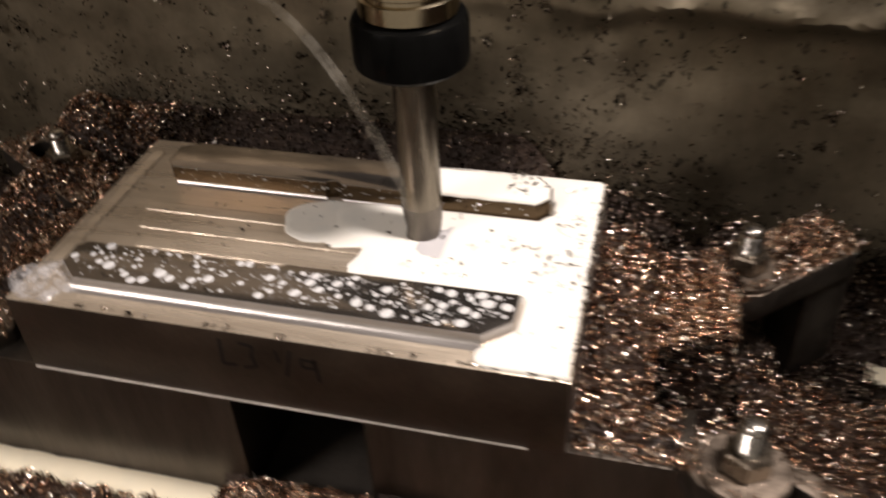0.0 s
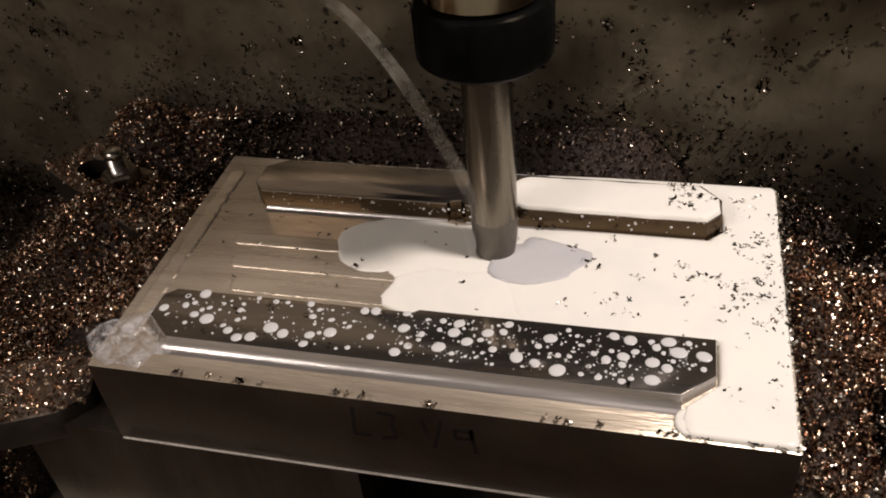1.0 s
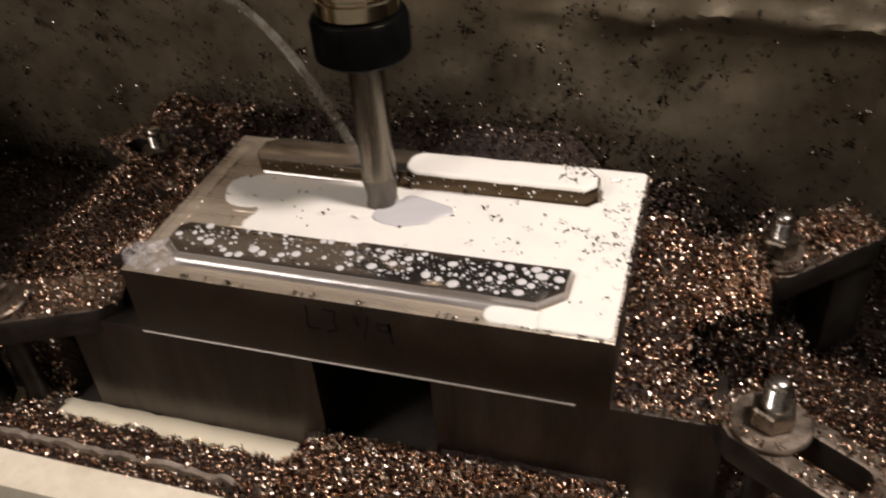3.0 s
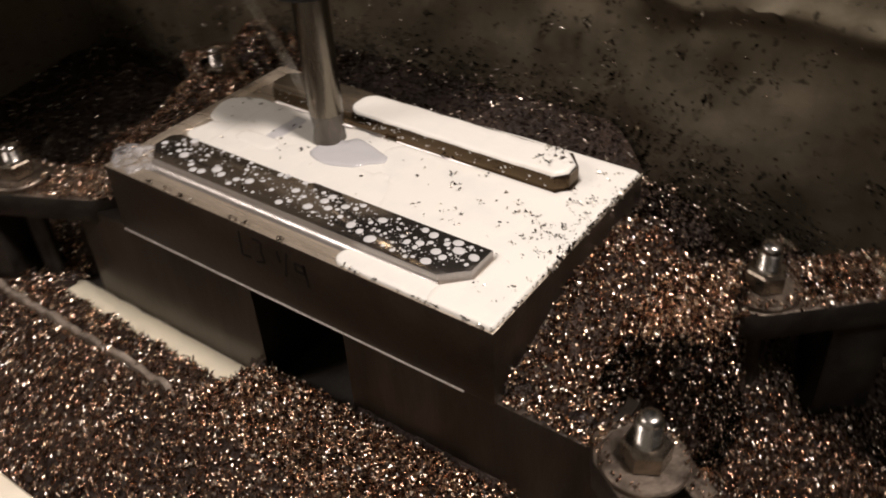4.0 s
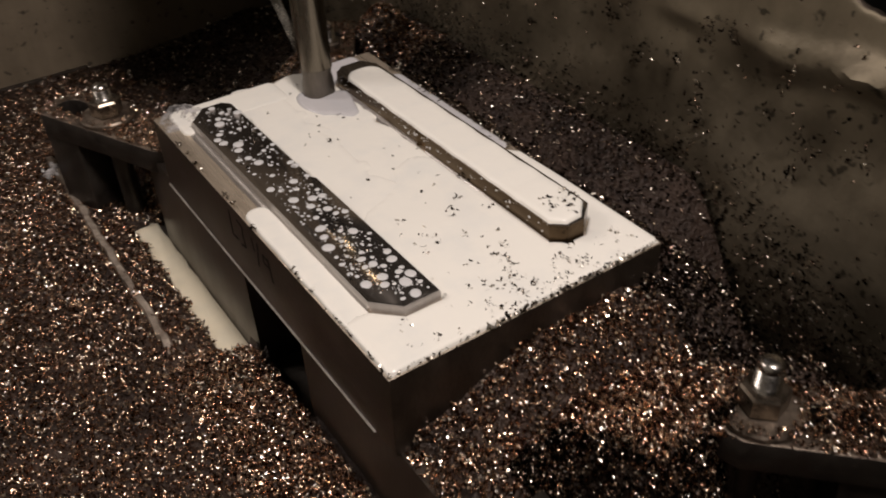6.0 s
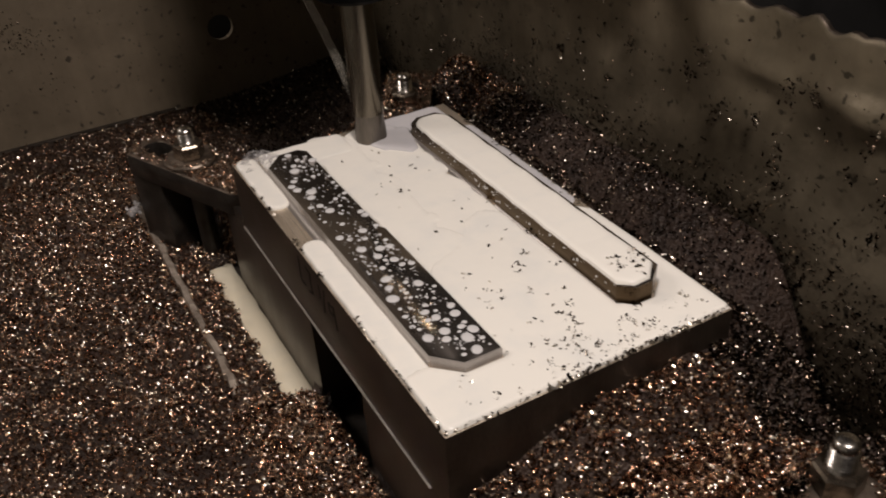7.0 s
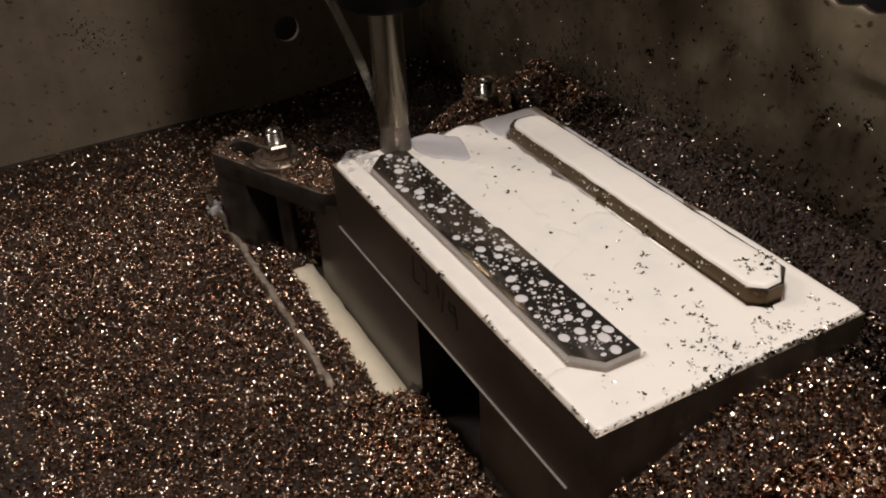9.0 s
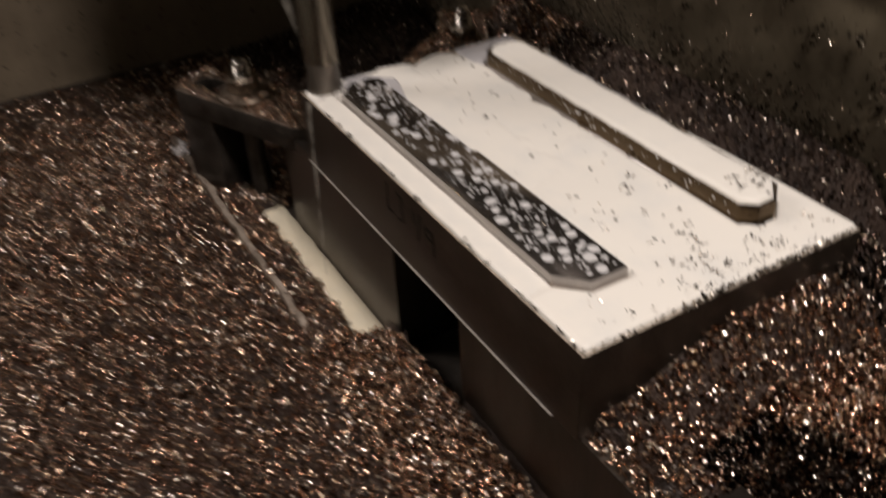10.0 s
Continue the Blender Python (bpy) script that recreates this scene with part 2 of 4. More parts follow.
def film(outline, z, height, edge=0.0013, step=0.0026):
    """A liquid's skin over an outline: rounded at the rim, height(x, y) thick inside."""
    pts = []
    for (ax, ay), (bx, by) in zip(outline, outline[1:] + outline[:1]):
        k = max(1, int(math.hypot(bx - ax, by - ay) / 0.002))
        pts += [(ax + (bx - ax) * i / k, ay + (by - ay) * i / k) for i in range(k)]
    P = np.array(pts)
    Q = np.roll(P, -1, axis=0)

    def distance(c):
        ab = Q - P
        t = np.clip(((c - P) * ab).sum(1) / np.maximum((ab * ab).sum(1), 1e-14), 0, 1)
        return float(np.hypot(*(P + ab * t[:, None] - c).T).min())

    def within(c):
        hit = ((P[:, 1] > c[1]) != (Q[:, 1] > c[1]))
        xs = P[hit, 0] + (c[1] - P[hit, 1]) * (Q[hit, 0] - P[hit, 0]) / (Q[hit, 1] - P[hit, 1])
        return (xs > c[0]).sum() % 2 == 1

    inner = []
    tangent = np.roll(P, -1, axis=0) - np.roll(P, 1, axis=0)
    normal = np.stack([-tangent[:, 1], tangent[:, 0]], -1) / np.maximum(np.hypot(*tangent.T), 1e-9)[:, None]
    for off in (0.16, 0.45, 0.95):
        for side in (1, -1):
            for c in P + normal * side * off * edge:
                if within(c) and distance(c) > off * edge * 0.9:
                    inner.append(c)
    for x in np.arange(P[:, 0].min(), P[:, 0].max(), step):
        for y in np.arange(P[:, 1].min(), P[:, 1].max(), step):
            c = np.array((x, y))
            if within(c) and distance(c) > edge * 1.3:
                inner.append(c)
    n = len(pts)
    flat = [Vector(p) for p in pts] + [Vector(c) for c in inner]
    co, _, faces, *_ = geometry.delaunay_2d_cdt(flat, [(i, (i + 1) % n) for i in range(n)], [], 1, 1e-6)
    bm = bmesh.new()
    vs = []
    for c in co:
        d = distance(np.array(c))
        k = math.sqrt(max(0.0, 1 - (1 - min(d / edge, 1)) ** 2))
        vs.append(bm.verts.new((c.x, c.y, z - 0.0002 + (height(c.x, c.y) + 0.0002) * k)))
    for f in faces:
        bm.faces.new([vs[i] for i in f])
    for f in bm.faces:
        f.normal_update()
        if f.normal.z < 0:
            f.normal_flip()
    return bm


def smooth_step(a, b, v):
    t = np.clip((v - a) / (b - a), 0, 1)
    return t * t * (3 - 2 * t)


# ---- structure: table, guards, enclosure ----
TABLE_Z = -0.100
RAIL_X = 0.085
X0, X1, Y0, Y1 = -0.30, 0.80, -0.25, 0.20
RAIL_Y = -0.157

table = tagged(finish("machine_table", box(X0 - 0.02, X1 + 0.02, Y0 - 0.02, Y1 + 0.02, TABLE_Z - 0.08, TABLE_Z, 0.002), TABLE), "oily cast-iron machine table under a bed of chips", "machine table", kind="structure")


def left_guard():
    bm = bmesh.new()
    y0, y1, z0, z1, hy, hz, hr = Y0, Y1, TABLE_Z, 0.16, 0.080, -0.034, 0.0105
    outer = [bm.verts.new((X0, y, z)) for y, z in ((y0, z0), (y1, z0), (y1, z1), (y0, z1))]
    inner = [bm.verts.new((X0, hy + hr * math.cos(2 * math.pi * i / 32), hz + hr * math.sin(2 * math.pi * i / 32))) for i in range(32)]
    edges = [bm.edges.new((l[i], l[(i + 1) % len(l)])) for l in (outer, inner) for i in range(len(l))]
    bmesh.ops.triangle_fill(bm, edges=edges, use_beauty=True)
    made = bmesh.ops.extrude_face_region(bm, geom=bm.faces[:])
    bmesh.ops.translate(bm, verts=[g for g in made["geom"] if isinstance(g, bmesh.types.BMVert)], vec=(-0.005, 0, 0))
    return finish("wall_west", bm, GUARD, smooth=False)


tagged(left_guard(), "dirty grey sheet-metal side guard with a round hole", "guard wall", kind="structure")
tagged(finish("trim", box(X0, X0 + 0.004, Y0, 0.03, TABLE_Z, -0.090, 0.001), RISER), "thin bright metal lip along the side guard", "trim", kind="structure")


def back_guard():
    """A dented liner with an uneven, torn upper edge."""
    nx, nz = 330, 56
    bm = bmesh.new()
    grid = []
    for i in range(nx + 1):
        x = X0 + (X1 - X0) * i / nx
        top = 0.076 + 0.004 * noise.noise((x * 22, 3.1, 0)) + 0.003 * noise.noise((x * 75, 8.2, 0)) + 0.003 * noise.noise((x * 190, 4.4, 0))
        col = []
        for k in range(nz + 1):
            z = TABLE_Z + (top - TABLE_Z) * k / nz
            d = 0.004 * noise.noise((x * 9, z * 14, 2.2)) + 0.0025 * noise.noise((x * 30, z * 34, 5.5))
            d += 0.006 * max(0, (z - 0.035) / 0.04) * noise.noise((x * 26, 1.7, 9.1))
            fold = 0.050 + 0.010 * noise.noise((x * 14, 6.0, 3.0))
            d -= 0.011 * smooth_step(0.10, 0.22, x) * math.exp(-((z - fold) / 0.008) ** 2) * (0.7 + 0.8 * noise.noise((x * 38, z * 60, 7.7)))
            col.append(bm.verts.new((x, Y1 + d, z)))
        grid.append(col)
    for i in range(nx):
        for k in range(nz):
            bm.faces.new((grid[i][k], grid[i + 1][k], grid[i + 1][k + 1], grid[i][k + 1]))
    ob = finish("wall_north", bm, [LINER, CLAMP_TOP])
    s = ob.modifiers.new("thickness", "SOLIDIFY")
    s.thickness, s.offset, s.material_offset_rim = 0.003, 1, 1
    return ob


tagged(back_guard(), "stained dented back guard sheet with a torn edge", "guard wall", kind="structure")
tagged(finish("wall_south", box(X0, X1, Y0 - 0.010, Y0, TABLE_Z, -0.080, 0.0015), [GUARD]), "low dirty lip along the table's front", "guard wall", kind="structure")
bar = thing("front_rail", pose(0, 0, 0), "cream-coloured wet front rail before the table", "rail")
part("rail_top", box(RAIL_X, X1, RAIL_Y - 0.0095, RAIL_Y, 0.078, 0.090, 0.0015), WHITE_EDGE, bar, "cream wet top edge")
for px in (0.5, 0.7):
    part("rail_post", box(px, px + 0.02, RAIL_Y - 0.024, RAIL_Y - 0.0095, -0.10, 0.089, 0.001), GUARD, bar)
tagged(finish("wall_east", box(X1, X1 + 0.006, Y0, Y1, TABLE_Z, 0.10, 0.001), GUARD), "dirty sheet-metal side guard", "guard wall", kind="structure")


def enclosure():
    # unseen panels; the cream back and left ones are reflectors added for the steel
    for name, b in (("wall_enclosure_left", (-0.82, -0.8, -1.0, 1.0, -0.9, 1.3)), ("wall_enclosure_right", (1.5, 1.52, -1.0, 1.0, -0.9, 1.3)),
                    ("wall_enclosure_back", (-1.0, 1.5, 0.62, 0.64, -0.9, 1.3)),
                    ("floor", (-1.0, 1.5, -1.0, 1.0, -0.92, -0.9)), ("ceiling", (-1.02, 1.52, -1.02, 1.0, 1.3, 1.32))):
        tagged(finish(name, box(*b), BOUNCE_PANEL if name.endswith(("back", "left")) else ENCLOSURE), "unseen machine enclosure panel added for bounce and reflections", "enclosure", kind="structure")


enclosure()
# column added so that the front bar's right half mirrors something dark
tagged(finish("machine_column", box(-0.12, 0.26, 0.44, 0.60, -0.88, 1.1, 0.01), CASTING), "dark column added behind the guard for the bar's reflection", "machine column")
tagged(finish("way_cover", box(0.27, 0.70, 0.36, 0.60, -0.88, 0.16, 0.01), COLUMN), "yellowed painted cover behind the guard", "cover")
# backing added to keep the round hole dark
tagged(finish("hole_backing", box(-0.50, -0.36, 0.045, 0.30, -0.40, 0.12, 0.008), CASTING), "dark backing added behind the guard's round hole", "housing")
tagged(finish("machine_bed", box(-0.5, 0.9, -0.3, 0.34, -0.9, TABLE_Z - 0.08, 0.01), CASTING), "dark cast machine bed under the table", "machine bed", kind="structure")

# ---- workpiece ----
W, D, TH = 0.220, 0.122, 0.037
work = thing("mould_block", pose(0, 0, 0), "milled steel mould block with two raised bars, wet with coolant", "workpiece")


def block_body():
    bm = box(0, W, 0, D, -TH, 0, 0.0008, 2)
    # sides get the darker steel, with their shade put into its colour
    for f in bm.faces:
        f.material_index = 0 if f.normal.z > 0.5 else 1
    return bm


part("body", block_body(), [MILLED, SAWN_SHADED], work, "steel plate with a milled top and sawn sides coloured for shade")
FRONT_BAR = [(0.024, 0.012), (0.187, 0.012), (0.197, 0.021), (0.197, 0.036), (0.104, 0.036), (0.102, 0.0345), (0.018, 0.0345), (0.014, 0.031), (0.014, 0.021)]
SATIN = surface("satin_bar_side", (0.40, 0.37, 0.35), (0.54, 0.505, 0.48), (0.34, 0.48), 0.7, (0.15, 1, 1), 70, 900, 0.15, 0.0003)
front_bar = prism(FRONT_BAR, -0.002, 0.005, 0.0007, 2)
front_bar.normal_update()
for f in front_bar.faces:
    f.material_index = 1 if abs(f.normal.z) < 0.8 else 0
part("front_bar", front_bar, [BAR, SATIN], work, "raised polished bar beaded with drops")
BACK_BAR = [(0.028, 0.088), (0.1015, 0.088), (0.1025, 0.0895), (0.1065, 0.0905), (0.1085, 0.088), (0.194, 0.088), (0.199, 0.093), (0.199, 0.101), (0.192, 0.109), (0.032, 0.109), (0.024, 0.104), (0.024, 0.093)]
back_bar = prism(BACK_BAR, -0.002, 0.009, 0.0006, 2)
back_bar.normal_update()
# side walls of the same steel, their dimness put into the colour
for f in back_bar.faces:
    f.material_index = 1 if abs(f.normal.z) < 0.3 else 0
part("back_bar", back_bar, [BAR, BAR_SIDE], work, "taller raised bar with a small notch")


def fillet(x0, x1, y, r, n=7):
    """The concave round that the cutter leaves at the foot of a wall facing -y."""
    bm = bmesh.new()
    k = max(2, int((x1 - x0) / 0.004))
    rows = []
    for i in range(k + 1):
        x = x0 + (x1 - x0) * i / k
        w = r * (1 + 0.05 * noise.noise((x * 70, y * 900, 2)))
        rows.append([bm.verts.new((x, y - w + w * math.sin(a), w - w * math.cos(a) + 0.00005)) for a in np.linspace(0, math.pi / 2, n)] + [bm.verts.new((x, y + 0.001, -0.0005))])
    for a, b in zip(rows, rows[1:]):
        for i in range(n):
            bm.faces.new((a[i], a[i + 1], b[i + 1], b[i]))
    bm.faces.new(rows[0][::-1]), bm.faces.new(rows[-1])
    return bm


part("fillet", fillet(0.022, 0.1875, 0.0122, 0.0036), FILLET, work, "bright rounded foot of the bar")
part("fillet", fillet(0.029, 0.1015, 0.0882, 0.0024), FILLET, work)
part("fillet", fillet(0.1086, 0.194, 0.0882, 0.0016), FILLET, work)
for ya, yb, xa in ((0.0405, 0.0485, 0.032), (0.0530, 0.0610, 0.027), (0.0655, 0.0725, 0.023)):
    part("milled_terrace", film(rounded(xa, 0.150, ya, yb, 0.003), 0.0, lambda x, y: 0.0005, 0.0012), MILLED, work)
part("milled_terrace", film(rounded(0.0035, 0.0105, 0.014, 0.112, 0.003), 0.0, lambda x, y: 0.0005, 0.0012), MILLED, work)
part("burr_edge", box(0.001, 0.206, -0.0007, 0.0004, -0.0372, -0.0362, 0.0003, 1), BURR, work, "bright burr along the lower edge")


def marks():
    """Illegible handwriting in marker on the front face, as plain strokes."""
    signs = ([(0.0905, -0.004), (0.0898, -0.017), (0.0955, -0.0165)],
             [(0.0985, -0.005), (0.1035, -0.0055), (0.1025, -0.011), (0.1035, -0.016), (0.0985, -0.0175)],
             [(0.1125, -0.006), (0.1135, -0.012)], [(0.1185, -0.005), (0.1155, -0.0185)],
             [(0.1275, -0.009), (0.1225, -0.0085), (0.1225, -0.0125), (0.1275, -0.0125), (0.1275, -0.0075), (0.1285, -0.019)])
    w = 0.0006
    for pts in signs:
        bm = bmesh.new()
        for (ax, az), (bx, bz) in zip(pts, pts[1:]):
            d = Vector((bx - ax, bz - az)).normalized() * w
            f = [(ax - d.y, az + d.x), (ax + d.y, az - d.x), (bx + d.y, bz - d.x), (bx - d.y, bz + d.x)]
            a = [bm.verts.new((x, -0.00015, z)) for x, z in f]
            c = [bm.verts.new((x, 0.0003, z)) for x, z in f]
            bm.faces.new(a), bm.faces.new(c[::-1])
            for i in range(4):
                bm.faces.new((a[i], a[(i + 1) % 4], c[(i + 1) % 4], c[i]))
        part("marker_stroke", bm, INK, work, "scrawled black marker stroke", False)


marks()

RISERS = ([(-0.044, 0.0015), (0.0865, 0.0015), (0.0865, 0.120), (-0.044, 0.120)],
          [(0.1425, 0.0015), (0.265, 0.0015), (0.265, 0.032), (0.238, 0.032), (0.238, 0.090), (0.265, 0.090), (0.265, 0.120), (0.1425, 0.120)])
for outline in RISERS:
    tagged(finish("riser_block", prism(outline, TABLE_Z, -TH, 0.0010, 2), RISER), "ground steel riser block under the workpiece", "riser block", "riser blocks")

# ---- clamps ----


def hexagon(r, z0, z1):
    return lathe([(r * 0.90, z0), (r, z0 + 0.0008), (r, z1 - 0.001), (r * 0.90, z1)], 6)


def clamp(m, label, nose, tail, tall):
    """A slotted strap clamp; its own origin is the stud's foot on the strap's top, x along the strap to its tail."""
    c = thing("strap_clamp", m, label, "clamp", "clamps holding the riser blocks")
    w, t = 0.0155, 0.014
    bm = bmesh.new()
    outline = [(nose, -0.009), (nose + 0.012, -w), (tail - 0.006, -w), (tail, -w + 0.006), (tail, w - 0.006), (tail - 0.006, w), (nose + 0.012, w), (nose, 0.009)]
    hole = [(-0.010 + 0.0065 * math.cos(a), 0.0065 * math.sin(a)) for a in np.linspace(math.pi / 2, 3 * math.pi / 2, 9)] + \
           [(min(0.034, tail - 0.012) + 0.0065 * math.cos(a), 0.0065 * math.sin(a)) for a in np.linspace(-math.pi / 2, math.pi / 2, 9)]
    loops = [[bm.verts.new((x, y, -t)) for x, y in pts] for pts in (outline, hole)]
    edges = [bm.edges.new((l[i], l[(i + 1) % len(l)])) for l in loops for i in range(len(l))]
    bmesh.ops.triangle_fill(bm, edges=edges, use_beauty=True)
    made = bmesh.ops.extrude_face_region(bm, geom=bm.faces[:])
    bmesh.ops.translate(bm, verts=[g for g in made["geom"] if isinstance(g, bmesh.types.BMVert)], vec=(0, 0, t))
    bmesh.ops.recalc_face_normals(bm, faces=bm.faces[:])
    sharp = [e for e in bm.edges if len(e.link_faces) == 2 and e.calc_face_angle() > 0.9]
    bmesh.ops.bevel(bm, geom=sharp, offset=0.0009, segments=2, profile=0.5, affect="EDGES")
    # all but the upward faces take the dark steel that paints in their shade
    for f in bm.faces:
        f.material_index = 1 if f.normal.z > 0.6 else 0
    part("strap", bm, [CLAMP, CLAMP_TOP], c, "worn steel strap with shade put into its sides' colour")
    part("washer", lathe([(0.0062, 0), (0.0148, 0), (0.0155, 0.0008), (0.0155, 0.0022), (0.0148, 0.003), (0.0062, 0.003)], 40, False), CLAMP_TOP, c)
    nut = part("nut", hexagon(0.0088, 0.003, 0.0120), NUT_STEEL, c, "steel hexagon nut")
    prof = [(0.0052, 0.012)]
    turns = round((tall - 0.0160) / 0.0012)
    for i in range(turns):
        prof += [(0.0049, 0.0128 + 0.0012 * i), (0.0043, 0.0134 + 0.0012 * i)]
    prof += [(0.0045, tall - 0.0022), (0.0039, tall - 0.0010), (0.0028, tall - 0.0003), (0.0010, tall)]
    part("stud", lathe(prof, 24), BOLT, nut, "bright threaded stud end")
    part("stud_shaft", lathe([(0.0055, -0.070), (0.0055, 0.003)], 20), CLAMP, c)
    part("heel_block", box(tail - 0.030, tail - 0.003, -0.0135, 0.0135, -0.070, -t, 0.001), CLAMP, c, "dark stepped heel block under the tail")
    return c


CLAMPS = [(0.2805, 0.0005, -32, -0.020, 0.085, 0.0250, 2600, "worn strap clamp beside the riser, strewn with chips"),
          (0.2825, 0.1100, 43, -0.018, 0.058, 0.0245, 6500, "strap clamp half buried in steel chips"),
          (-0.0765, -0.0055, 204.4, -0.062, 0.047, 0.0215, 2600, "strap clamp with chips on its tail, beside the bare table"),
          (-0.066, 0.130, 150, -0.040, 0.055, 0.0235, 2600, "strap clamp buried in a heap of chips")]
for cx, cy, turn, nose, tail, tall, _, lab in CLAMPS:
    clamp(pose(cx, cy, -0.030, 0, 0, turn), lab, nose, tail, tall)

# ---- the tool and the spindle head ----
TOOL_ROWS = [(0, 0.150, 0.072), (0.5, 0.134, 0.075), (1, 0.122, 0.075), (1.5, 0.114, 0.076), (2, 0.110, 0.077), (2.5, 0.106, 0.075), (3, 0.099, 0.074), (3.2, 0.094, 0.073),
             (4.3, 0.071, 0.073), (4.5, 0.063, 0.075), (5, 0.047, 0.076), (5.2, 0.043, 0.076), (6.3, 0.022, 0.077), (6.5, 0.018, 0.077), (7, 0.017, 0.070), (7.5, 0.015, 0.062),
             (8, 0.009, 0.056), (8.5, 0.006, 0.046), (9, 0.005, 0.034), (9.5, 0.004, 0.023), (10, 0.006, 0.011)]
head = thing("spindle_head", pose(0, 0, 0), "milling spindle with a black collet nut and a long end mill", "milling spindle")
mill = part("end_mill", lathe([(0.0081, 0.016), (0.0081, 0.100)], 48), SHANK, head, "smooth steel end mill shank")


def flutes():
    bm = lathe([(0.0078, 0.0004), (0.0081, 0.0012), (0.0081, 0.004), (0.0081, 0.008), (0.0081, 0.012), (0.0081, 0.0162)], 48)
    for v in bm.verts:
        a = math.atan2(v.co.y, v.co.x) - v.co.z * 90
        k = 1 - 0.16 * max(0, math.cos(2 * a)) ** 2 * (1 if v.co.z < 0.015 else 0)
        v.co.x, v.co.y = v.co.x * k, v.co.y * k
    return bm


part("cutter", flutes(), CUTTER, mill, "dark spiral cutting flutes")


def nut_body():
    bm = lathe([(0.0090, 0.0795), (0.0150, 0.0765), (0.0185, 0.0765), (0.0208, 0.0785), (0.0210, 0.080), (0.0210, 0.0935), (0.0200, 0.0955), (0.0180, 0.0960), (0.0090, 0.0960)], 72)
    for v in bm.verts:
        if math.hypot(v.co.x, v.co.y) > 0.0205 and v.co.z > 0.08:
            k = 1 - 0.05 * (math.cos(12 * math.atan2(v.co.y, v.co.x)) > 0.75)
            v.co.x, v.co.y = v.co.x * k, v.co.y * k
    return bm


part("collet_nut", nut_body(), NUT, head, "black collet nut")
part("tool_holder", lathe([(0.0165, 0.0960), (0.0178, 0.0975), (0.0178, 0.1035), (0.0168, 0.1042), (0.0168, 0.1055), (0.0178, 0.1062), (0.0178, 0.118), (0.0160, 0.121), (0.0160, 0.150), (0.030, 0.156), (0.030, 0.175)], 56), HOLDER, head, "polished brass-coloured tool holder")
part("spindle_nose", lathe([(0.032, 0.170), (0.041, 0.178), (0.041, 1.10)], 56), CASTING, head)
# out-of-view block added to hold the lamps' light off the back guard
part("head_shade_block", box(-0.075, 0.100, 0.035, 0.30, 0.118, 1.15, 0.012, 3), CASTING, head, "unseen block above the tool, added to shade the back guard")


def jet():
    """The curved coolant jet from the nozzle to the cutter."""
    bm = bmesh.new()
    d = Vector((math.cos(radians(222)), math.sin(radians(222)), 0))
    rings, n = [], 22
    side = Vector((-d.y, d.x, 0))
    for i in range(n + 1):
        k = i / n
        r = 0.006 + 0.056 * k
        c = d * r + Vector((0, 0, 0.020 + 0.098 * (1 - (1 - k) ** 1.75)))
        w = 0.0026 - 0.0013 * k
        rings.append([bm.verts.new(c + (side * math.cos(a) + Vector((0, 0, 1)) * math.sin(a) * 0.6 - d * math.sin(a) * 0.8) * w) for a in np.linspace(0, 2 * math.pi, 11)[:-1]])
    for a, b in zip(rings, rings[1:]):
        for i in range(10):
            bm.faces.new((a[i], a[(i + 1) % 10], b[(i + 1) % 10], b[i]))
    return bm


part("coolant_jet", jet(), JET, head, "thin arc of sprayed coolant")
part("coolant_nozzle", lathe([(0.003, 0.118), (0.004, 0.121), (0.0075, 0.135), (0.0075, 0.180)], 24), CASTING, head).location = (-0.046, -0.0415, 0)

# ---- coolant ----
pool = thing("coolant_pool", pose(0, 0, 0), "milky white coolant spreading over the milled block", "coolant")
SLIDES = []


def sheet(outline, z, thick, rows=None, mat=COOLANT, edge=0.0013, top=None):
    """One rigid sheet of the pool; rows of (seconds, x, y) carry it outwards."""
    xa, xb = min(p[0] for p in outline), max(p[0] for p in outline)
    lens = top or (lambda x: thick * (0.90 + 0.10 * (1 - (2 * (x - xa) / (xb - xa) - 1) ** 2)))
    bm = film(outline, z, lambda x, y: lens(x))
    me = bpy.data.meshes.new("coolant_sheet")
    bm.to_mesh(me)
    bm.free()
    me.materials.append(mat)
    me.shade_smooth()
    ob = new("coolant_sheet", me)
    ob.parent = pool
    if rows:
        SLIDES.append((ob, rows))
    return ob


def follow(times, left, offset, stop, home):
    """Rows of a sheet that trails the leading edge by offset, waiting at home until it is drawn out, and never past stop."""
    return [(t, max(stop, min(home, x + offset)), 0.0) for t, x in zip(times, left)]


T = (0, 1, 2.5, 3.2, 4.4, 5.2, 6.4, 7.5, 8.2, 10)
# lying still from the start: the floor on the right, the end margin, the back margin
sheet([(0.2192, 0.0008), (0.2192, 0.1212), (0.135, 0.1212), (0.128, 0.116), (0.130, 0.1094), (0.1925, 0.1094), (0.1996, 0.1012), (0.1996, 0.0925), (0.1945, 0.0874), (0.114, 0.0874),
       (0.108, 0.080), (0.113, 0.068), (0.124, 0.062), (0.130, 0.052), (0.134, 0.042), (0.140, 0.0366), (0.1978, 0.0366), (0.1978, 0.0208), (0.1885, 0.0115), (0.187, 0.004), (0.190, 0.0008)], 0.0, 0.0019, top=lambda x: 0.0019 - 0.0009 * float(1 - smooth_step(0.128, 0.165, x)))
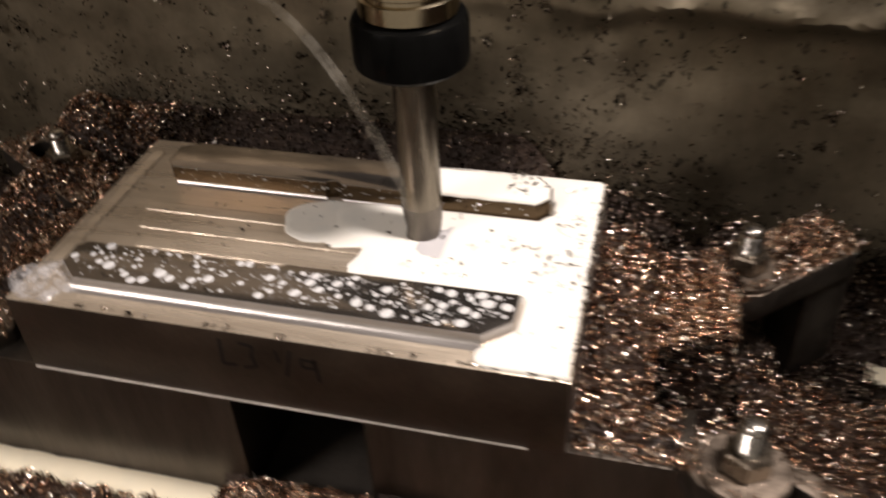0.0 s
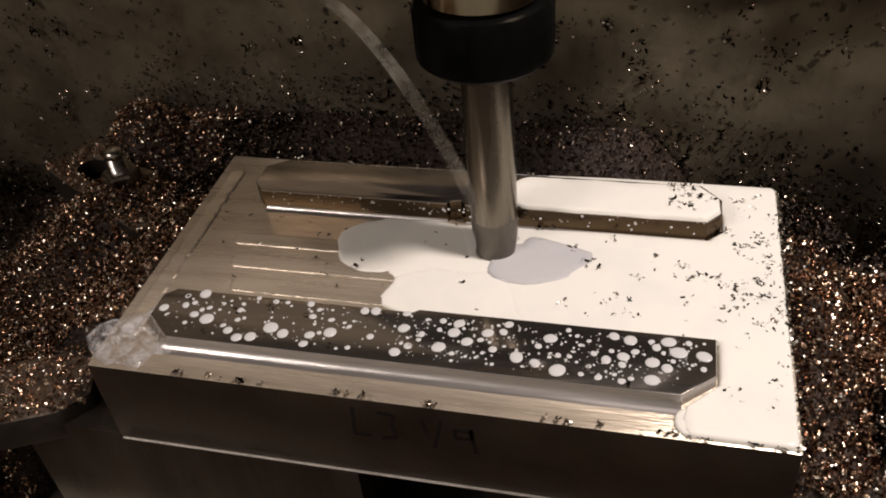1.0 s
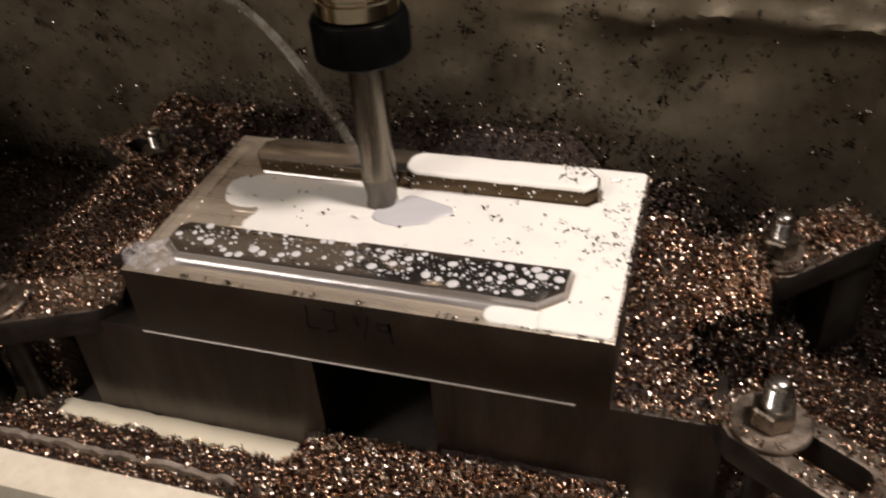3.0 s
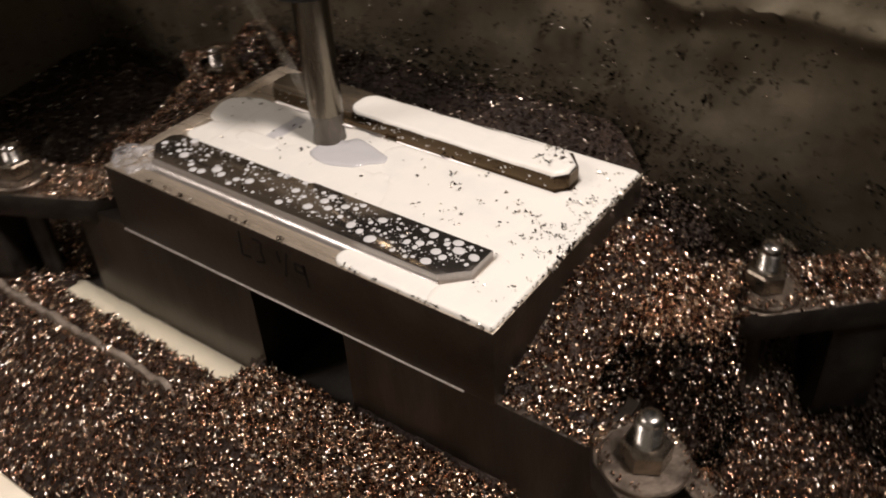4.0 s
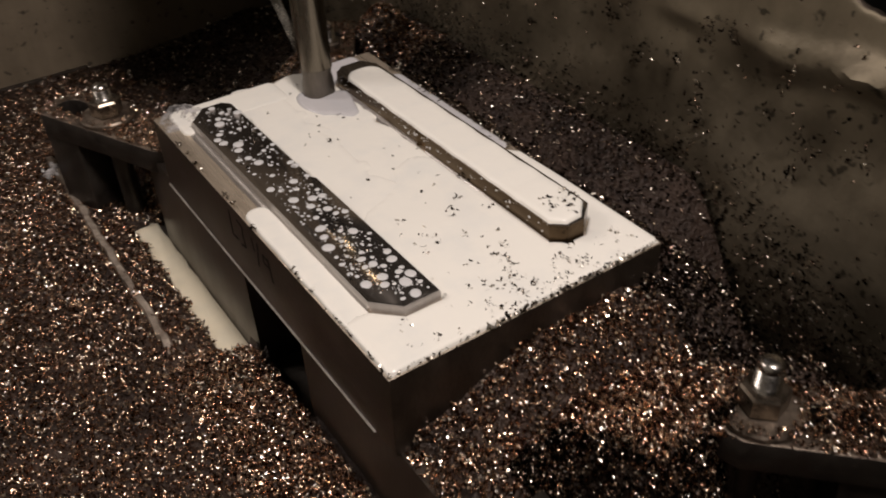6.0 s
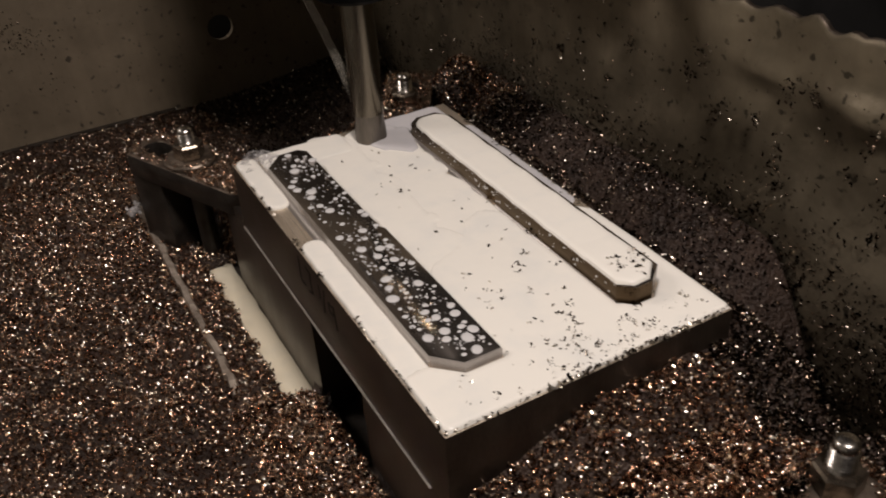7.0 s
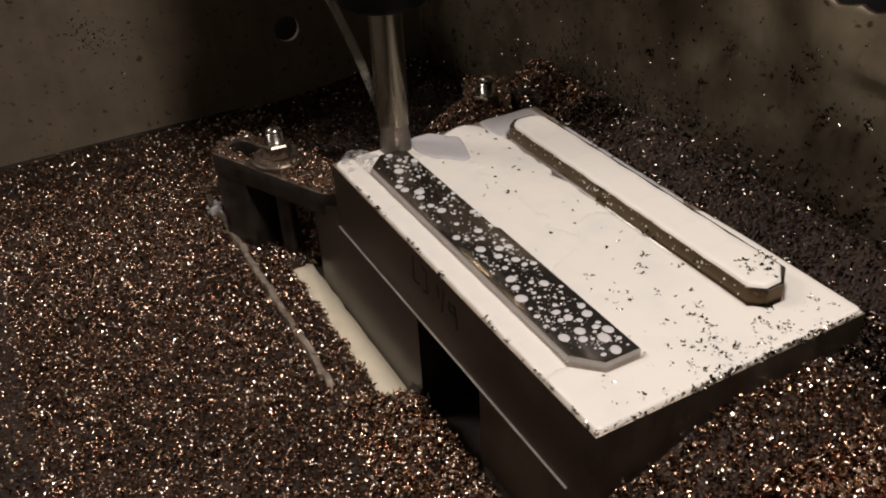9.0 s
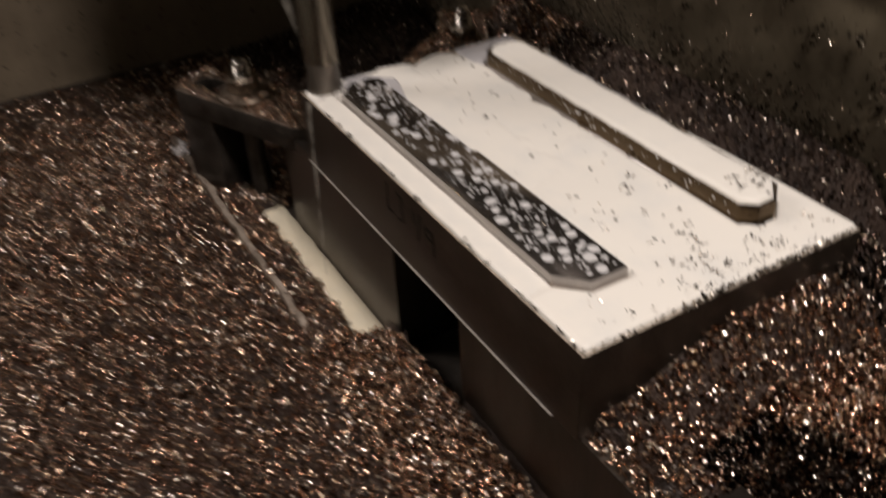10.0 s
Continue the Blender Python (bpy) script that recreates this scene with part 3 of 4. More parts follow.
# floor between the bars: two lobes run to the far end
lobe = rounded(0, 0.127, 0.0560, 0.0876, 0.011, 0.007, 3)
sheet([(x, min(y, 0.0876)) for x, y in lobe], 0.0, 0.0009, [(t, x, 0) for t, x in zip(T, (0.089, 0.064, 0.026, 0.014, 0.002, 0.001, 0.0008, 0.0008, 0.0008, 0.0008))])
lobe = rounded(0, 0.090, 0.0358, 0.0620, 0.010, 0.007, 5)
lobe = [(x, max(y, 0.0363)) for x, y in lobe]
sheet(lobe, 0.0, 0.00095, [(t, x, 0) for t, x in zip(T, (0.128, 0.090, 0.052, 0.036, 0.006, 0.002, 0.0008, 0.0008, 0.0008, 0.0008))])
sheet(lobe, 0.0, 0.0010, [(t, x, 0) for t, x in zip(T, (0.1285, 0.106, 0.098, 0.092, 0.072, 0.062, 0.06, 0.06, 0.06, 0.06))])
# front margin, fed from the right
LEAD = (0.189, 0.188, 0.172, 0.163, 0.132, 0.118, 0.097, 0.080, 0.062, 0.055)
strip = rounded(0, 0.030, 0.0008, 0.0116, 0.005, 0.0008, 8)
for k in range(9):
    sheet(strip, 0.0, 0.00165 - 0.00002 * k, follow(T, LEAD, 0.0175 * k, 0.0, 0.1885 - 0.0004 * k))
# end margin on the far side, drawn down towards the front corner
sheet(rounded(0, 0.0235, 0.0, 0.046, 0.004, 0.001, 4), 0.0, 0.0011, [(0, 0.150, 0.0395), (2.5, 0.145, 0.0395), (3.2, 0.128, 0.0395), (4.4, 0.0008, 0.0395), (5.2, 0.0006, 0.034), (6.4, 0.0006, 0.0135), (10, 0.0006, 0.0115)])
for k, goal in enumerate((0.046, 0.031, 0.016, 0.0006)):
    sheet(rounded(0, 0.026, 0.0008, 0.0116, 0.005, 0.0008, 12 + k), 0.0, 0.00150 - 0.00005 * k,
          [(0, 0.150, 0.042), (3.2, 0.140, 0.042), (4.4, 0.0008, 0.050), (5.2, 0.0008, 0.042), (6.3, 0.0006 + goal * 0.1, 0.0), (7.5, 0.0006 + goal * 0.95, 0.0), (10, 0.0006 + goal, 0.0)])
# end margin by the back corner
sheet(rounded(0, 0.0235, 0.0, 0.034, 0.004, 0.001, 17), 0.0, 0.0010, [(0, 0.160, 0.0445), (3.2, 0.140, 0.0445), (4.4, 0.0008, 0.0535), (6.3, 0.0006, 0.080), (10, 0.0006, 0.084)], WAKE)
# on top of the tall bar
sheet([(0.1528, 0.0879), (0.1937, 0.0879), (0.1984, 0.0930), (0.1980, 0.1003), (0.1912, 0.1072), (0.1528, 0.1072)], 0.009, 0.0014, top=lambda x: 0.0016 - 0.0009 * float(1 - smooth_step(0.1528, 0.18, x)))
TOP = (0.137, 0.124, 0.113, 0.101, 0.066, 0.047, 0.030, 0.027, 0.0265, 0.0265)
top = rounded(0, 0.0445, 0.0880, 0.1072, 0.007, 0.001, 21)
for k in range(6):
    sheet(top, 0.009, 0.0013 - 0.00002 * k, follow(T, TOP, 0.024 * k, 0.0, 0.1515 - 0.0004 * k))
# back margin
sheet(rounded(0, 0.095, 0.1094, 0.1212, 0.004, 0.0015, 25), 0.0, 0.0009, [(0, 0.124, 0), (2.5, 0.105, 0), (3.2, 0.1, 0), (4.4, 0.06, 0), (6.3, 0.032, 0), (10, 0.03, 0)], WAKE)
# thin film swept by the jet behind the cutter
sheet([(0.018 * math.cos(a) * (1 + 0.25 * math.sin(2 * a) + 0.10 * math.sin(5 * a)), 0.0125 * math.sin(a) * (1 + 0.12 * math.cos(3 * a))) for a in np.linspace(0, 2 * math.pi, 29)[:-1]], 0.0, 0.0019,
      [(t, x + ox, y + oy) for (t, x, y), (ox, oy) in zip(TOOL_ROWS, [(0.017, -0.006)] * 12 + [(0.012, 0.000)] * 2 + [(0.006, 0.008), (0.004, 0.016), (0.008, 0.019), (0.010, 0.020), (0.012, 0.020), (0.014, 0.020), (0.014, 0.02)])], WAKE, 0.004)

rng = random.Random(4)


def drop_mesh():
    bm = lathe([(1.0, 0.0), (0.96, 0.16), (0.80, 0.32), (0.5, 0.43), (0.15, 0.47)], 14)
    me = bpy.data.meshes.new("drop")
    bm.to_mesh(me)
    bm.free()
    me.materials.append(DROP)
    me.shade_smooth()
    return me


DROP_MESH = drop_mesh()


def drops():
    placed = []
    tries = 0
    while len(placed) < 290 and tries < 9000:
        tries += 1
        x, y = rng.uniform(0.017, 0.194), rng.uniform(0.0145, 0.0335)
        if x > 0.186 and y < 0.0215 or x < 0.022 and y < 0.02:
            continue
        if x < 0.105 and rng.random() < 0.6:
            continue
        r = 0.00030 + 0.0022 * rng.random() ** 2.6
        if all(math.hypot(x - a, y - b) > r + c + 0.00025 for a, b, c in placed):
            placed.append((x, y, r))
    for x, y, r in placed:
        ob = new("drop", DROP_MESH)
        ob.parent = pool
        ob.matrix_local = Matrix.LocRotScale((x, y, 0.0049), Euler((0, 0, rng.random() * 6)), (r * rng.uniform(1, 1.25), r, r * 0.55))


drops()


def mist():
    """The finest beads between the drops, on both bars, joined."""
    g = random.Random(14)
    bm = bmesh.new()
    for _ in range(620):
        x, y, z = g.uniform(0.018, 0.193), g.uniform(0.0150, 0.0333), 0.0050
        if x > 0.186 and y < 0.0215 or x < 0.022 and y < 0.02 or (x < 0.10 and g.random() < 0.7):
            continue
        r = 0.00018 + 0.00042 * g.random() ** 2
        bmesh.ops.create_cone(bm, cap_ends=True, segments=7, radius1=r, radius2=r * 0.55, depth=r * 0.7, matrix=Matrix.Translation((x, y, z + r * 0.2)))
    for _ in range(80):
        x = g.uniform(0.030, 0.193)
        r = 0.00022 + 0.0005 * g.random() ** 2
        bmesh.ops.create_cone(bm, cap_ends=True, segments=7, radius1=r, radius2=r * 0.55, depth=r * 0.7,
                              matrix=Matrix.Translation((x, 0.0880 - r * 0.2, g.uniform(0.003, 0.0085))) @ Matrix.Rotation(math.pi / 2, 4, "X"))
    ob = part("bead_mist", bm, DROP, pool, "fine white beads of coolant")
    ob["kind"] = "stuff"


mist()


def clump(centre, size, count, seed):
    """A lumpy heap of wet foam and fine chips."""
    g = random.Random(seed)
    bm = bmesh.new()
    for _ in range(count):
        r = size * g.uniform(0.15, 0.4)
        p = (centre[0] + g.gauss(0, size * 0.5), centre[1] + g.gauss(0, size * 0.35), centre[2] + abs(g.gauss(0, size * 0.12)))
        bmesh.ops.create_icosphere(bm, subdivisions=2, radius=r, matrix=Matrix.LocRotScale(p, Euler((g.random() * 6, g.random() * 6, g.random() * 6)), (1, g.uniform(0.5, 1), g.uniform(0.2, 0.4))))
    for v in bm.verts:
        v.co += Vector(noise.noise_vector(v.co * 500)) * 0.0009
    return bm


FOAM = coolant_material("grey_foam", (0.50, 0.48, 0.47), 0.12, 0.8)
foam_nodes = FOAM.node_tree
foam_nodes.links.new(ramp(foam_nodes, noise_tex(foam_nodes, coords(foam_nodes, (1, 1, 1)), 190.0, 4.0, 0.65), (0.38, grey(0.05)), (0.66, grey(0.85))), foam_nodes.nodes["Principled BSDF"].inputs["Alpha"])
foam = film(rounded(0.0006, 0.030, 0.0008, 0.030, 0.008, 0.012, 51), 0.0, lambda x, y: 0.0014 + 0.0018 * noise.noise((x * 260, y * 260, 1)) + 0.0012 * noise.noise((x * 700, y * 700, 4)), 0.005, 0.0011)
tagged(finish("foam_clump", foam, FOAM), "greyish clump of wet foam on the block's corner", "foam")
tagged(finish("foam_clump", clump((-0.118, -0.040, -0.072), 0.010, 14, 9), FOAM), "pale clump of foam beside the clamp's tail", "foam")

tagged(finish("coolant_puddle", prism(rounded(-0.115, 0.074, -0.016, 0.0012, 0.004, 0.002, 31), TABLE_Z, TABLE_Z + 0.0012, 0.0005), PUDDLE), "creamy coolant puddle on the bare table", "puddle", "puddles on the table")
tagged(finish("coolant_puddle", prism(rounded(0.225, 0.285, -0.012, 0.0012, 0.004, 0.002, 32), TABLE_Z, TABLE_Z + 0.0012, 0.0005), PUDDLE), "creamy coolant puddle on the bare table", "puddle", "puddles on the table")
tagged(finish("coolant_puddle", prism(rounded(0.300, 0.420, 0.124, 0.138, 0.004, 0.002, 33), TABLE_Z, TABLE_Z + 0.0012, 0.0005), PUDDLE), "creamy coolant puddle beside the clamp", "puddle", "puddles on the table")

def trickle():
    """A thin stream running off the block's front edge."""
    bm = bmesh.new()
    rings = []
    for i in range(19):
        k = i / 18
        z, y, r = 0.001 - 0.099 * k, -0.0012 - 0.004 * math.sqrt(k), 0.0011 - 0.0006 * k + 0.0002 * math.sin(19 * k)
        rings.append([bm.verts.new((0.0012 * math.sin(5 * k) + r * math.cos(a), y + r * math.sin(a), z)) for a in np.linspace(0, 2 * math.pi, 9)[:-1]])
    for a, b in zip(rings, rings[1:]):
        for i in range(8):
            bm.faces.new((a[i], a[(i + 1) % 8], b[(i + 1) % 8], b[i]))
    bm.faces.new(rings[-1])
    return bm


SLIDES.append((part("trickle", trickle(), JET, pool, "thin trickle of coolant"), [(0, 0.012, 0.012), (9.3, 0.012, 0.012), (9.6, 0.013, 0.0), (10, 0.015, 0.0)]))

# ---- chips ----


def lumps(x, y, s, seed):
    a = np.sin(x * s + seed) * np.cos(y * s * 1.13 + seed * 2.1) + 0.6 * np.sin((x * 1.7 + y * 0.9) * s * 1.4 + seed * 3.3) + 0.4 * np.cos((y * 2.1 - x) * s * 1.9 + seed)
    return a / 2.0


def bed(x, y):
    """The height of the chip bed over the table."""
    h = -0.0925 + 0.0035 * lumps(x, y, 55, 1.0) + 0.002 * lumps(x, y, 160, 2.0)
    inside = smooth_step(-0.002, 0.024, y) * (1 - smooth_step(0.13, 0.19, y) * 0.55)
    h = h + 0.080 * np.exp(-(np.maximum(-0.004 - x, 0) / 0.085) ** 1.7) * inside * (x < 0.1)
    right = np.exp(-(np.maximum(x - 0.222, 0) / 0.052) ** 2.2)
    h = h + (0.064 + 0.016 * smooth_step(0.01, 0.06, y)) * right * smooth_step(-0.003, 0.008, y) * (1 - smooth_step(0.135, 0.175, y)) * (x > 0.1)
    h = np.maximum(h, -0.092 + 0.066 * np.exp(-(((x - 0.280) / 0.030) ** 2 + ((y - 0.134) / 0.026) ** 2)))
    h = np.maximum(h, -0.092 + 0.080 * np.exp(-(((x + 0.078) / 0.046) ** 2 + ((y - 0.178) / 0.034) ** 2)))
    h = np.maximum(h, -0.092 + 0.070 * np.exp(-(((x + 0.066) / 0.062) ** 2 + ((y - 0.126) / 0.046) ** 2)))
    h = np.maximum(h, -0.092 + 0.070 * smooth_step(0.105, 0.195, y) * smooth_step(-0.15, -0.08, x) * (1 - smooth_step(0.165, 0.225, x)))
    h = h + 0.014 * np.exp(-(((x + 0.27) / 0.06) ** 2 + ((y - 0.17) / 0.06) ** 2))
    h = h + 0.022 * np.exp(-(((x - 0.33) / 0.06) ** 2 + ((y - 0.17) / 0.03) ** 2))
    h = h + 0.009 * np.exp(-(np.maximum(-0.004 - y, 0) / 0.020) ** 2) * smooth_step(0.078, 0.098, x) * (1 - smooth_step(0.205, 0.235, x)) * (y < 0.004)
    ledge = smooth_step(0.052, 0.066, y)
    wing = smooth_step(0.215, 0.222, x) * (1 - smooth_step(0.258 + 0.020 * ledge, 0.266 + 0.022 * ledge, x)) * smooth_step(0.004, 0.007, y) * (1 - smooth_step(0.12, 0.13, y))
    h = np.maximum(h, -0.1 + (0.069 + 0.006 * ledge) * wing + 0.002 * lumps(x, y, 120, 3.0) * wing)
    # bare strips with puddles in front of the risers and by the far clamp
    for xa, xb, ya, yb in ((-0.062, 0.070, -0.0105, 0.03), (0.232, 0.272, -0.010, 0.004), (0.300, 0.44, 0.121, 0.136), (-0.112, -0.088, -0.008, 0.004)):
        d = np.maximum(np.maximum(xa - x, x - xb), np.maximum(ya - y, y - yb))
        d = d + 0.003 * lumps(x, y, 210, 4.0)
        h = np.where(d < 0.006, TABLE_Z - 0.004 + (h - TABLE_Z + 0.004) * smooth_step(-0.001, 0.006, d), h)
    # the bed stays low before the risers' front faces
    h = np.where((x > 0.07) & (x < 0.27) & (y < 0.0035), np.minimum(h, -0.0835 + 0.0015 * lumps(x, y, 200, 5.0)), h)
    # hollow beneath the gap and under the far clamp
    d = np.maximum(np.maximum(0.090 - x, x - 0.140), np.maximum(0.004 - y, y - 0.12))
    h = np.where(d < 0.004, np.minimum(h, -0.094), h)
    brink = 0.2500 + 0.028 * smooth_step(0.052, 0.066, y) + 0.0012 * lumps(x, y, 80, 6.0)
    hollow = np.exp(-(((x - 0.300) / 0.036) ** 2 + ((y - 0.082) / 0.026) ** 2)) * smooth_step(brink, brink + 0.010, x)
    h = h - (h + 0.097) * np.clip(hollow * 1.25, 0, 1)
    void = smooth_step(0.030, 0.036, y) * (1 - smooth_step(0.080, 0.092, y)) * smooth_step(brink, brink + 0.010, x) * (1 - smooth_step(0.300, 0.335, x))
    h = h - (h + 0.095) * void
    h = h - (h + 0.097) * smooth_step(0.300, 0.310, x) * (1 - smooth_step(0.345, 0.365, x)) * smooth_step(0.090, 0.102, y) * (1 - smooth_step(0.136, 0.146, y))
    return h


def buried(x, y):
    """True where the workpiece or a riser stands."""
    return ((x > -0.001) & (x < W + 0.001) & (y > -0.001) & (y < D + 0.001)) | ((x > 0.086) & (x < 0.142) & (y > 0) & (y < D))


def bed_mesh():
    nx, ny = 330, 145
    xs, ys = np.linspace(X0 + 0.001, X1 - 0.001, nx), np.linspace(Y0 + 0.001, Y1 - 0.004, ny)
    gx, gy = np.meshgrid(xs, ys, indexing="ij")
    gz = bed(gx, gy) - 0.0012
    verts = np.stack([gx, gy, gz], -1).reshape(-1, 3)
    i, j = np.meshgrid(np.arange(nx - 1), np.arange(ny - 1), indexing="ij")
    a = (i * ny + j).ravel()
    faces = np.stack([a, a + ny, a + ny + 1, a + 1], -1)
    cx, cy = gx[:-1, :-1].ravel(), gy[:-1, :-1].ravel()
    faces = faces[~((cx > 0.004) & (cx < W - 0.008) & (cy > 0.004) & (cy < D - 0.006))]
    me = bpy.data.meshes.new("chip_bed")
    me.from_pydata(verts.tolist(), [], faces.tolist())
    me.materials.append(SLUDGE)
    me.shade_smooth()
    return new("chip_bed", me)


tagged(bed_mesh(), "thick bed of wet bronze-coloured steel chips on the table", "chips", kind="stuff")


def chips(name, centres, sizes, mat, label, seed, flat=(1, 1, 1)):
    """Many curled chips joined into one mesh: short strips rolled into arcs."""
    g = np.random.default_rng(seed)
    n = len(centres)
    segs = 5
    arc = g.uniform(1.8, 4.8, n)[:, None]
    k = np.linspace(-0.5, 0.5, segs)[None, :]
    ang = arc * k
    rad = 1.0 / np.maximum(arc, 0.9)
    px, pz = np.sin(ang) * rad * 1.6, (1 - np.cos(ang)) * rad * 1.6
    width = g.uniform(0.10, 0.30, n)[:, None] * (1 - 0.5 * np.abs(k) * 2 * g.uniform(0, 1, n)[:, None])
    twist = g.uniform(-0.5, 0.5, n)[:, None] * k
    lo = np.stack([px, -width + twist, pz], -1)
    hi = np.stack([px, width + twist, pz + 0.15], -1)
    local = np.stack([lo, hi], 2).reshape(n, segs * 2, 3) * sizes[:, None, None]
    q = g.normal(size=(n, 4))
    q /= np.linalg.norm(q, axis=1, keepdims=True)
    w, x, y, z = q.T
    R = np.stack([np.stack([1 - 2 * (y * y + z * z), 2 * (x * y - z * w), 2 * (x * z + y * w)], -1),
                  np.stack([2 * (x * y + z * w), 1 - 2 * (x * x + z * z), 2 * (y * z - x * w)], -1),
                  np.stack([2 * (x * z - y * w), 2 * (y * z + x * w), 1 - 2 * (x * x + y * y)], -1)], 1)
    verts = np.einsum("nij,nkj->nki", R, local) * np.array(flat) + centres[:, None, :]
    base = (np.arange(n) * segs * 2)[:, None, None]
    s = np.arange(segs - 1)
    quad = np.stack([2 * s, 2 * s + 1, 2 * s + 3, 2 * s + 2], -1)[None]
    faces = (base + quad).reshape(-1, 4)
    me = bpy.data.meshes.new(name)
    me.vertices.add(n * segs * 2)
    me.vertices.foreach_set("co", verts.reshape(-1).astype(np.float32))
    me.loops.add(faces.size)
    me.loops.foreach_set("vertex_index", faces.reshape(-1).astype(np.int32))
    me.polygons.add(len(faces))
    me.polygons.foreach_set("loop_start", np.arange(0, faces.size, 4, dtype=np.int32))
    me.materials.append(mat)
    me.update(calc_edges=True)
    me.validate()
    me.shade_smooth()
    return tagged(new(name, me), label, "chips", kind="stuff")


def bed_chips():
    g = np.random.default_rng(11)
    n = 120000
    x = np.where(g.random(n) < 0.86, g.uniform(X0 + 0.003, 0.44, n), g.uniform(0.44, X1 - 0.005, n))
    y = g.uniform(Y0 + 0.003, Y1 - 0.004, n)
    # thicker on the heaps about the fixture
    for xa, xb, ya, yb, m in ((0.21, 0.36, -0.06, 0.19, 34000), (-0.16, 0.0, 0.0, 0.19, 26000), (0.07, 0.24, -0.04, 0.003, 9000), (0.246, 0.290, 0.028, 0.098, 26000), (-0.24, 0.24, -0.17, 0.0, 42000)):
        x = np.concatenate([x, g.uniform(xa, xb, m)])
        y = np.concatenate([y, g.uniform(ya, yb, m)])
    h = bed(x, y)
    keep = ~buried(x, y) & (h > TABLE_Z - 0.0005)
    x, y, h = x[keep], y[keep], h[keep]
    size = g.uniform(0.0010, 0.0024, len(x))
    z = h + g.uniform(-0.0012, 0.0014, len(x))
    # wet chips at the back and far left, their shade put into the colour
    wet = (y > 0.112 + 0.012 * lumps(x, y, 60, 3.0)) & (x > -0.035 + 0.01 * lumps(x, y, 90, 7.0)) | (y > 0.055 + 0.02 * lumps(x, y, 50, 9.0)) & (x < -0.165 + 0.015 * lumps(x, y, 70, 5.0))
    for name, pick, mat, lab, seed in (("steel_chips", ~wet, CHIPS, "countless curled bronze-coloured steel chips", 12), ("wet_shaded_chips", wet, DARK_CHIPS, "wet steel chips heaped along the back guard, darkened as in shade", 13)):
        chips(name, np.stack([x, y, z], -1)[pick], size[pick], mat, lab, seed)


bed_chips()


def ledge_chips():
    """Chips hanging on the steep broken face of the heap beside the riser; their dark colour stands for the hollow's
    shade.
    """
    g = np.random.default_rng(17)
    n = 14000
    y = g.uniform(0.026, 0.100, n)
    x = 0.2500 + 0.028 * smooth_step(0.052, 0.066, y) + 0.0012 * lumps(np.full(n, 0.26), y, 80, 6.0) + g.uniform(0.0, 0.011, n)
    z = bed(x, y) + g.uniform(-0.001, 0.0035, n)
    chips("hanging_chips", np.stack([x, y, z], -1), g.uniform(0.0010, 0.0024, n), DARK_CHIPS, "chips hanging on the heap's broken face, dark for the hollow's shade", 18)


ledge_chips()


SIDE_CLUSTERS = ((-0.063, -0.012, 0.0065, 60), (-0.075, 0.001, 0.005, 26), (-0.058, -0.048, 0.012, 16))


def wall_chips():
    """Chips stuck to the wet back guard, thick low down and thin above."""
    g = np.random.default_rng(21)
    n = 42000
    x = g.uniform(X0 + 0.01, 0.55, n)
    z = -0.09 + 0.165 * g.random(n) ** 1.5
    cl = 0.5 + 0.5 * lumps(x, z, 130, 6.0) * 1.3 + 0.35 * lumps(x, z, 420, 8.0)
    crest = -0.012 - 0.055 * smooth_step(0.17, 0.30, x) - 0.06 * (1 - smooth_step(-0.15, -0.07, x))
    low = 1 - smooth_step(-0.015, 0.020, z - crest)
    keep = g.random(n) < np.clip(0.8 * low + 0.16 * np.clip(cl - 0.45, 0, 1) ** 1.5 * (1 - 0.6 * smooth_step(0.0, 0.07, z)) + 0.010, 0, 1)
    x, z = x[keep], z[keep]
    y = Y1 - 0.0016 - g.random(len(x)) * 0.0008
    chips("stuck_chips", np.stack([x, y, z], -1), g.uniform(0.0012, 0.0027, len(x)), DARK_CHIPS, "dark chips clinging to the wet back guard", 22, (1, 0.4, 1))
    pts = []
    for _ in range(420):
        cx, cz = g.uniform(X0 + 0.01, 0.55), -0.085 + 0.15 * g.random() ** 1.35
        m, sp = int(2 + 26 * g.random() ** 2.2), g.uniform(0.0013, 0.0036)
        for _ in range(m):
            pts.append((cx + g.normal(0, sp), Y1 - 0.0016 - g.random() * 0.001, cz + g.normal(0, sp * 1.3)))
    pts = np.array(pts)
    pts = pts[pts[:, 2] < 0.068]
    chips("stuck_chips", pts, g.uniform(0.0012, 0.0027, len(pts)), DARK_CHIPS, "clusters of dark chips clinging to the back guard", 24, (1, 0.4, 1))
    pts = []
    for cy, cz, sp, m in SIDE_CLUSTERS:
        for _ in range(m):
            pts.append((X0 + 0.0008, g.normal(cy, sp), g.normal(cz, sp * 0.7)))
    chips("stuck_chips", np.array(pts), g.uniform(0.0008, 0.0020, len(pts)), DARK_CHIPS, "smudged clusters of dark chips on the side guard", 25, (0.4, 1, 1))
    n = 90
    y = g.uniform(-0.10, 0.05, n)
    z = -0.06 + 0.13 * g.random(n)
    c = np.stack([np.full(n, X0 + 0.001), y, z], -1)
    chips("stuck_chips", c, g.uniform(0.0006, 0.0013, n), DARK_CHIPS, "a few dark chips on the side guard", 23)


wall_chips()


GREY_CHIPS = chip_material("coolant_coated_chips", [(0.0, (0.06, 0.05, 0.04)), (0.6, (0.16, 0.135, 0.11)), (1.0, (0.75, 0.70, 0.62))], (0.15, 0.35))


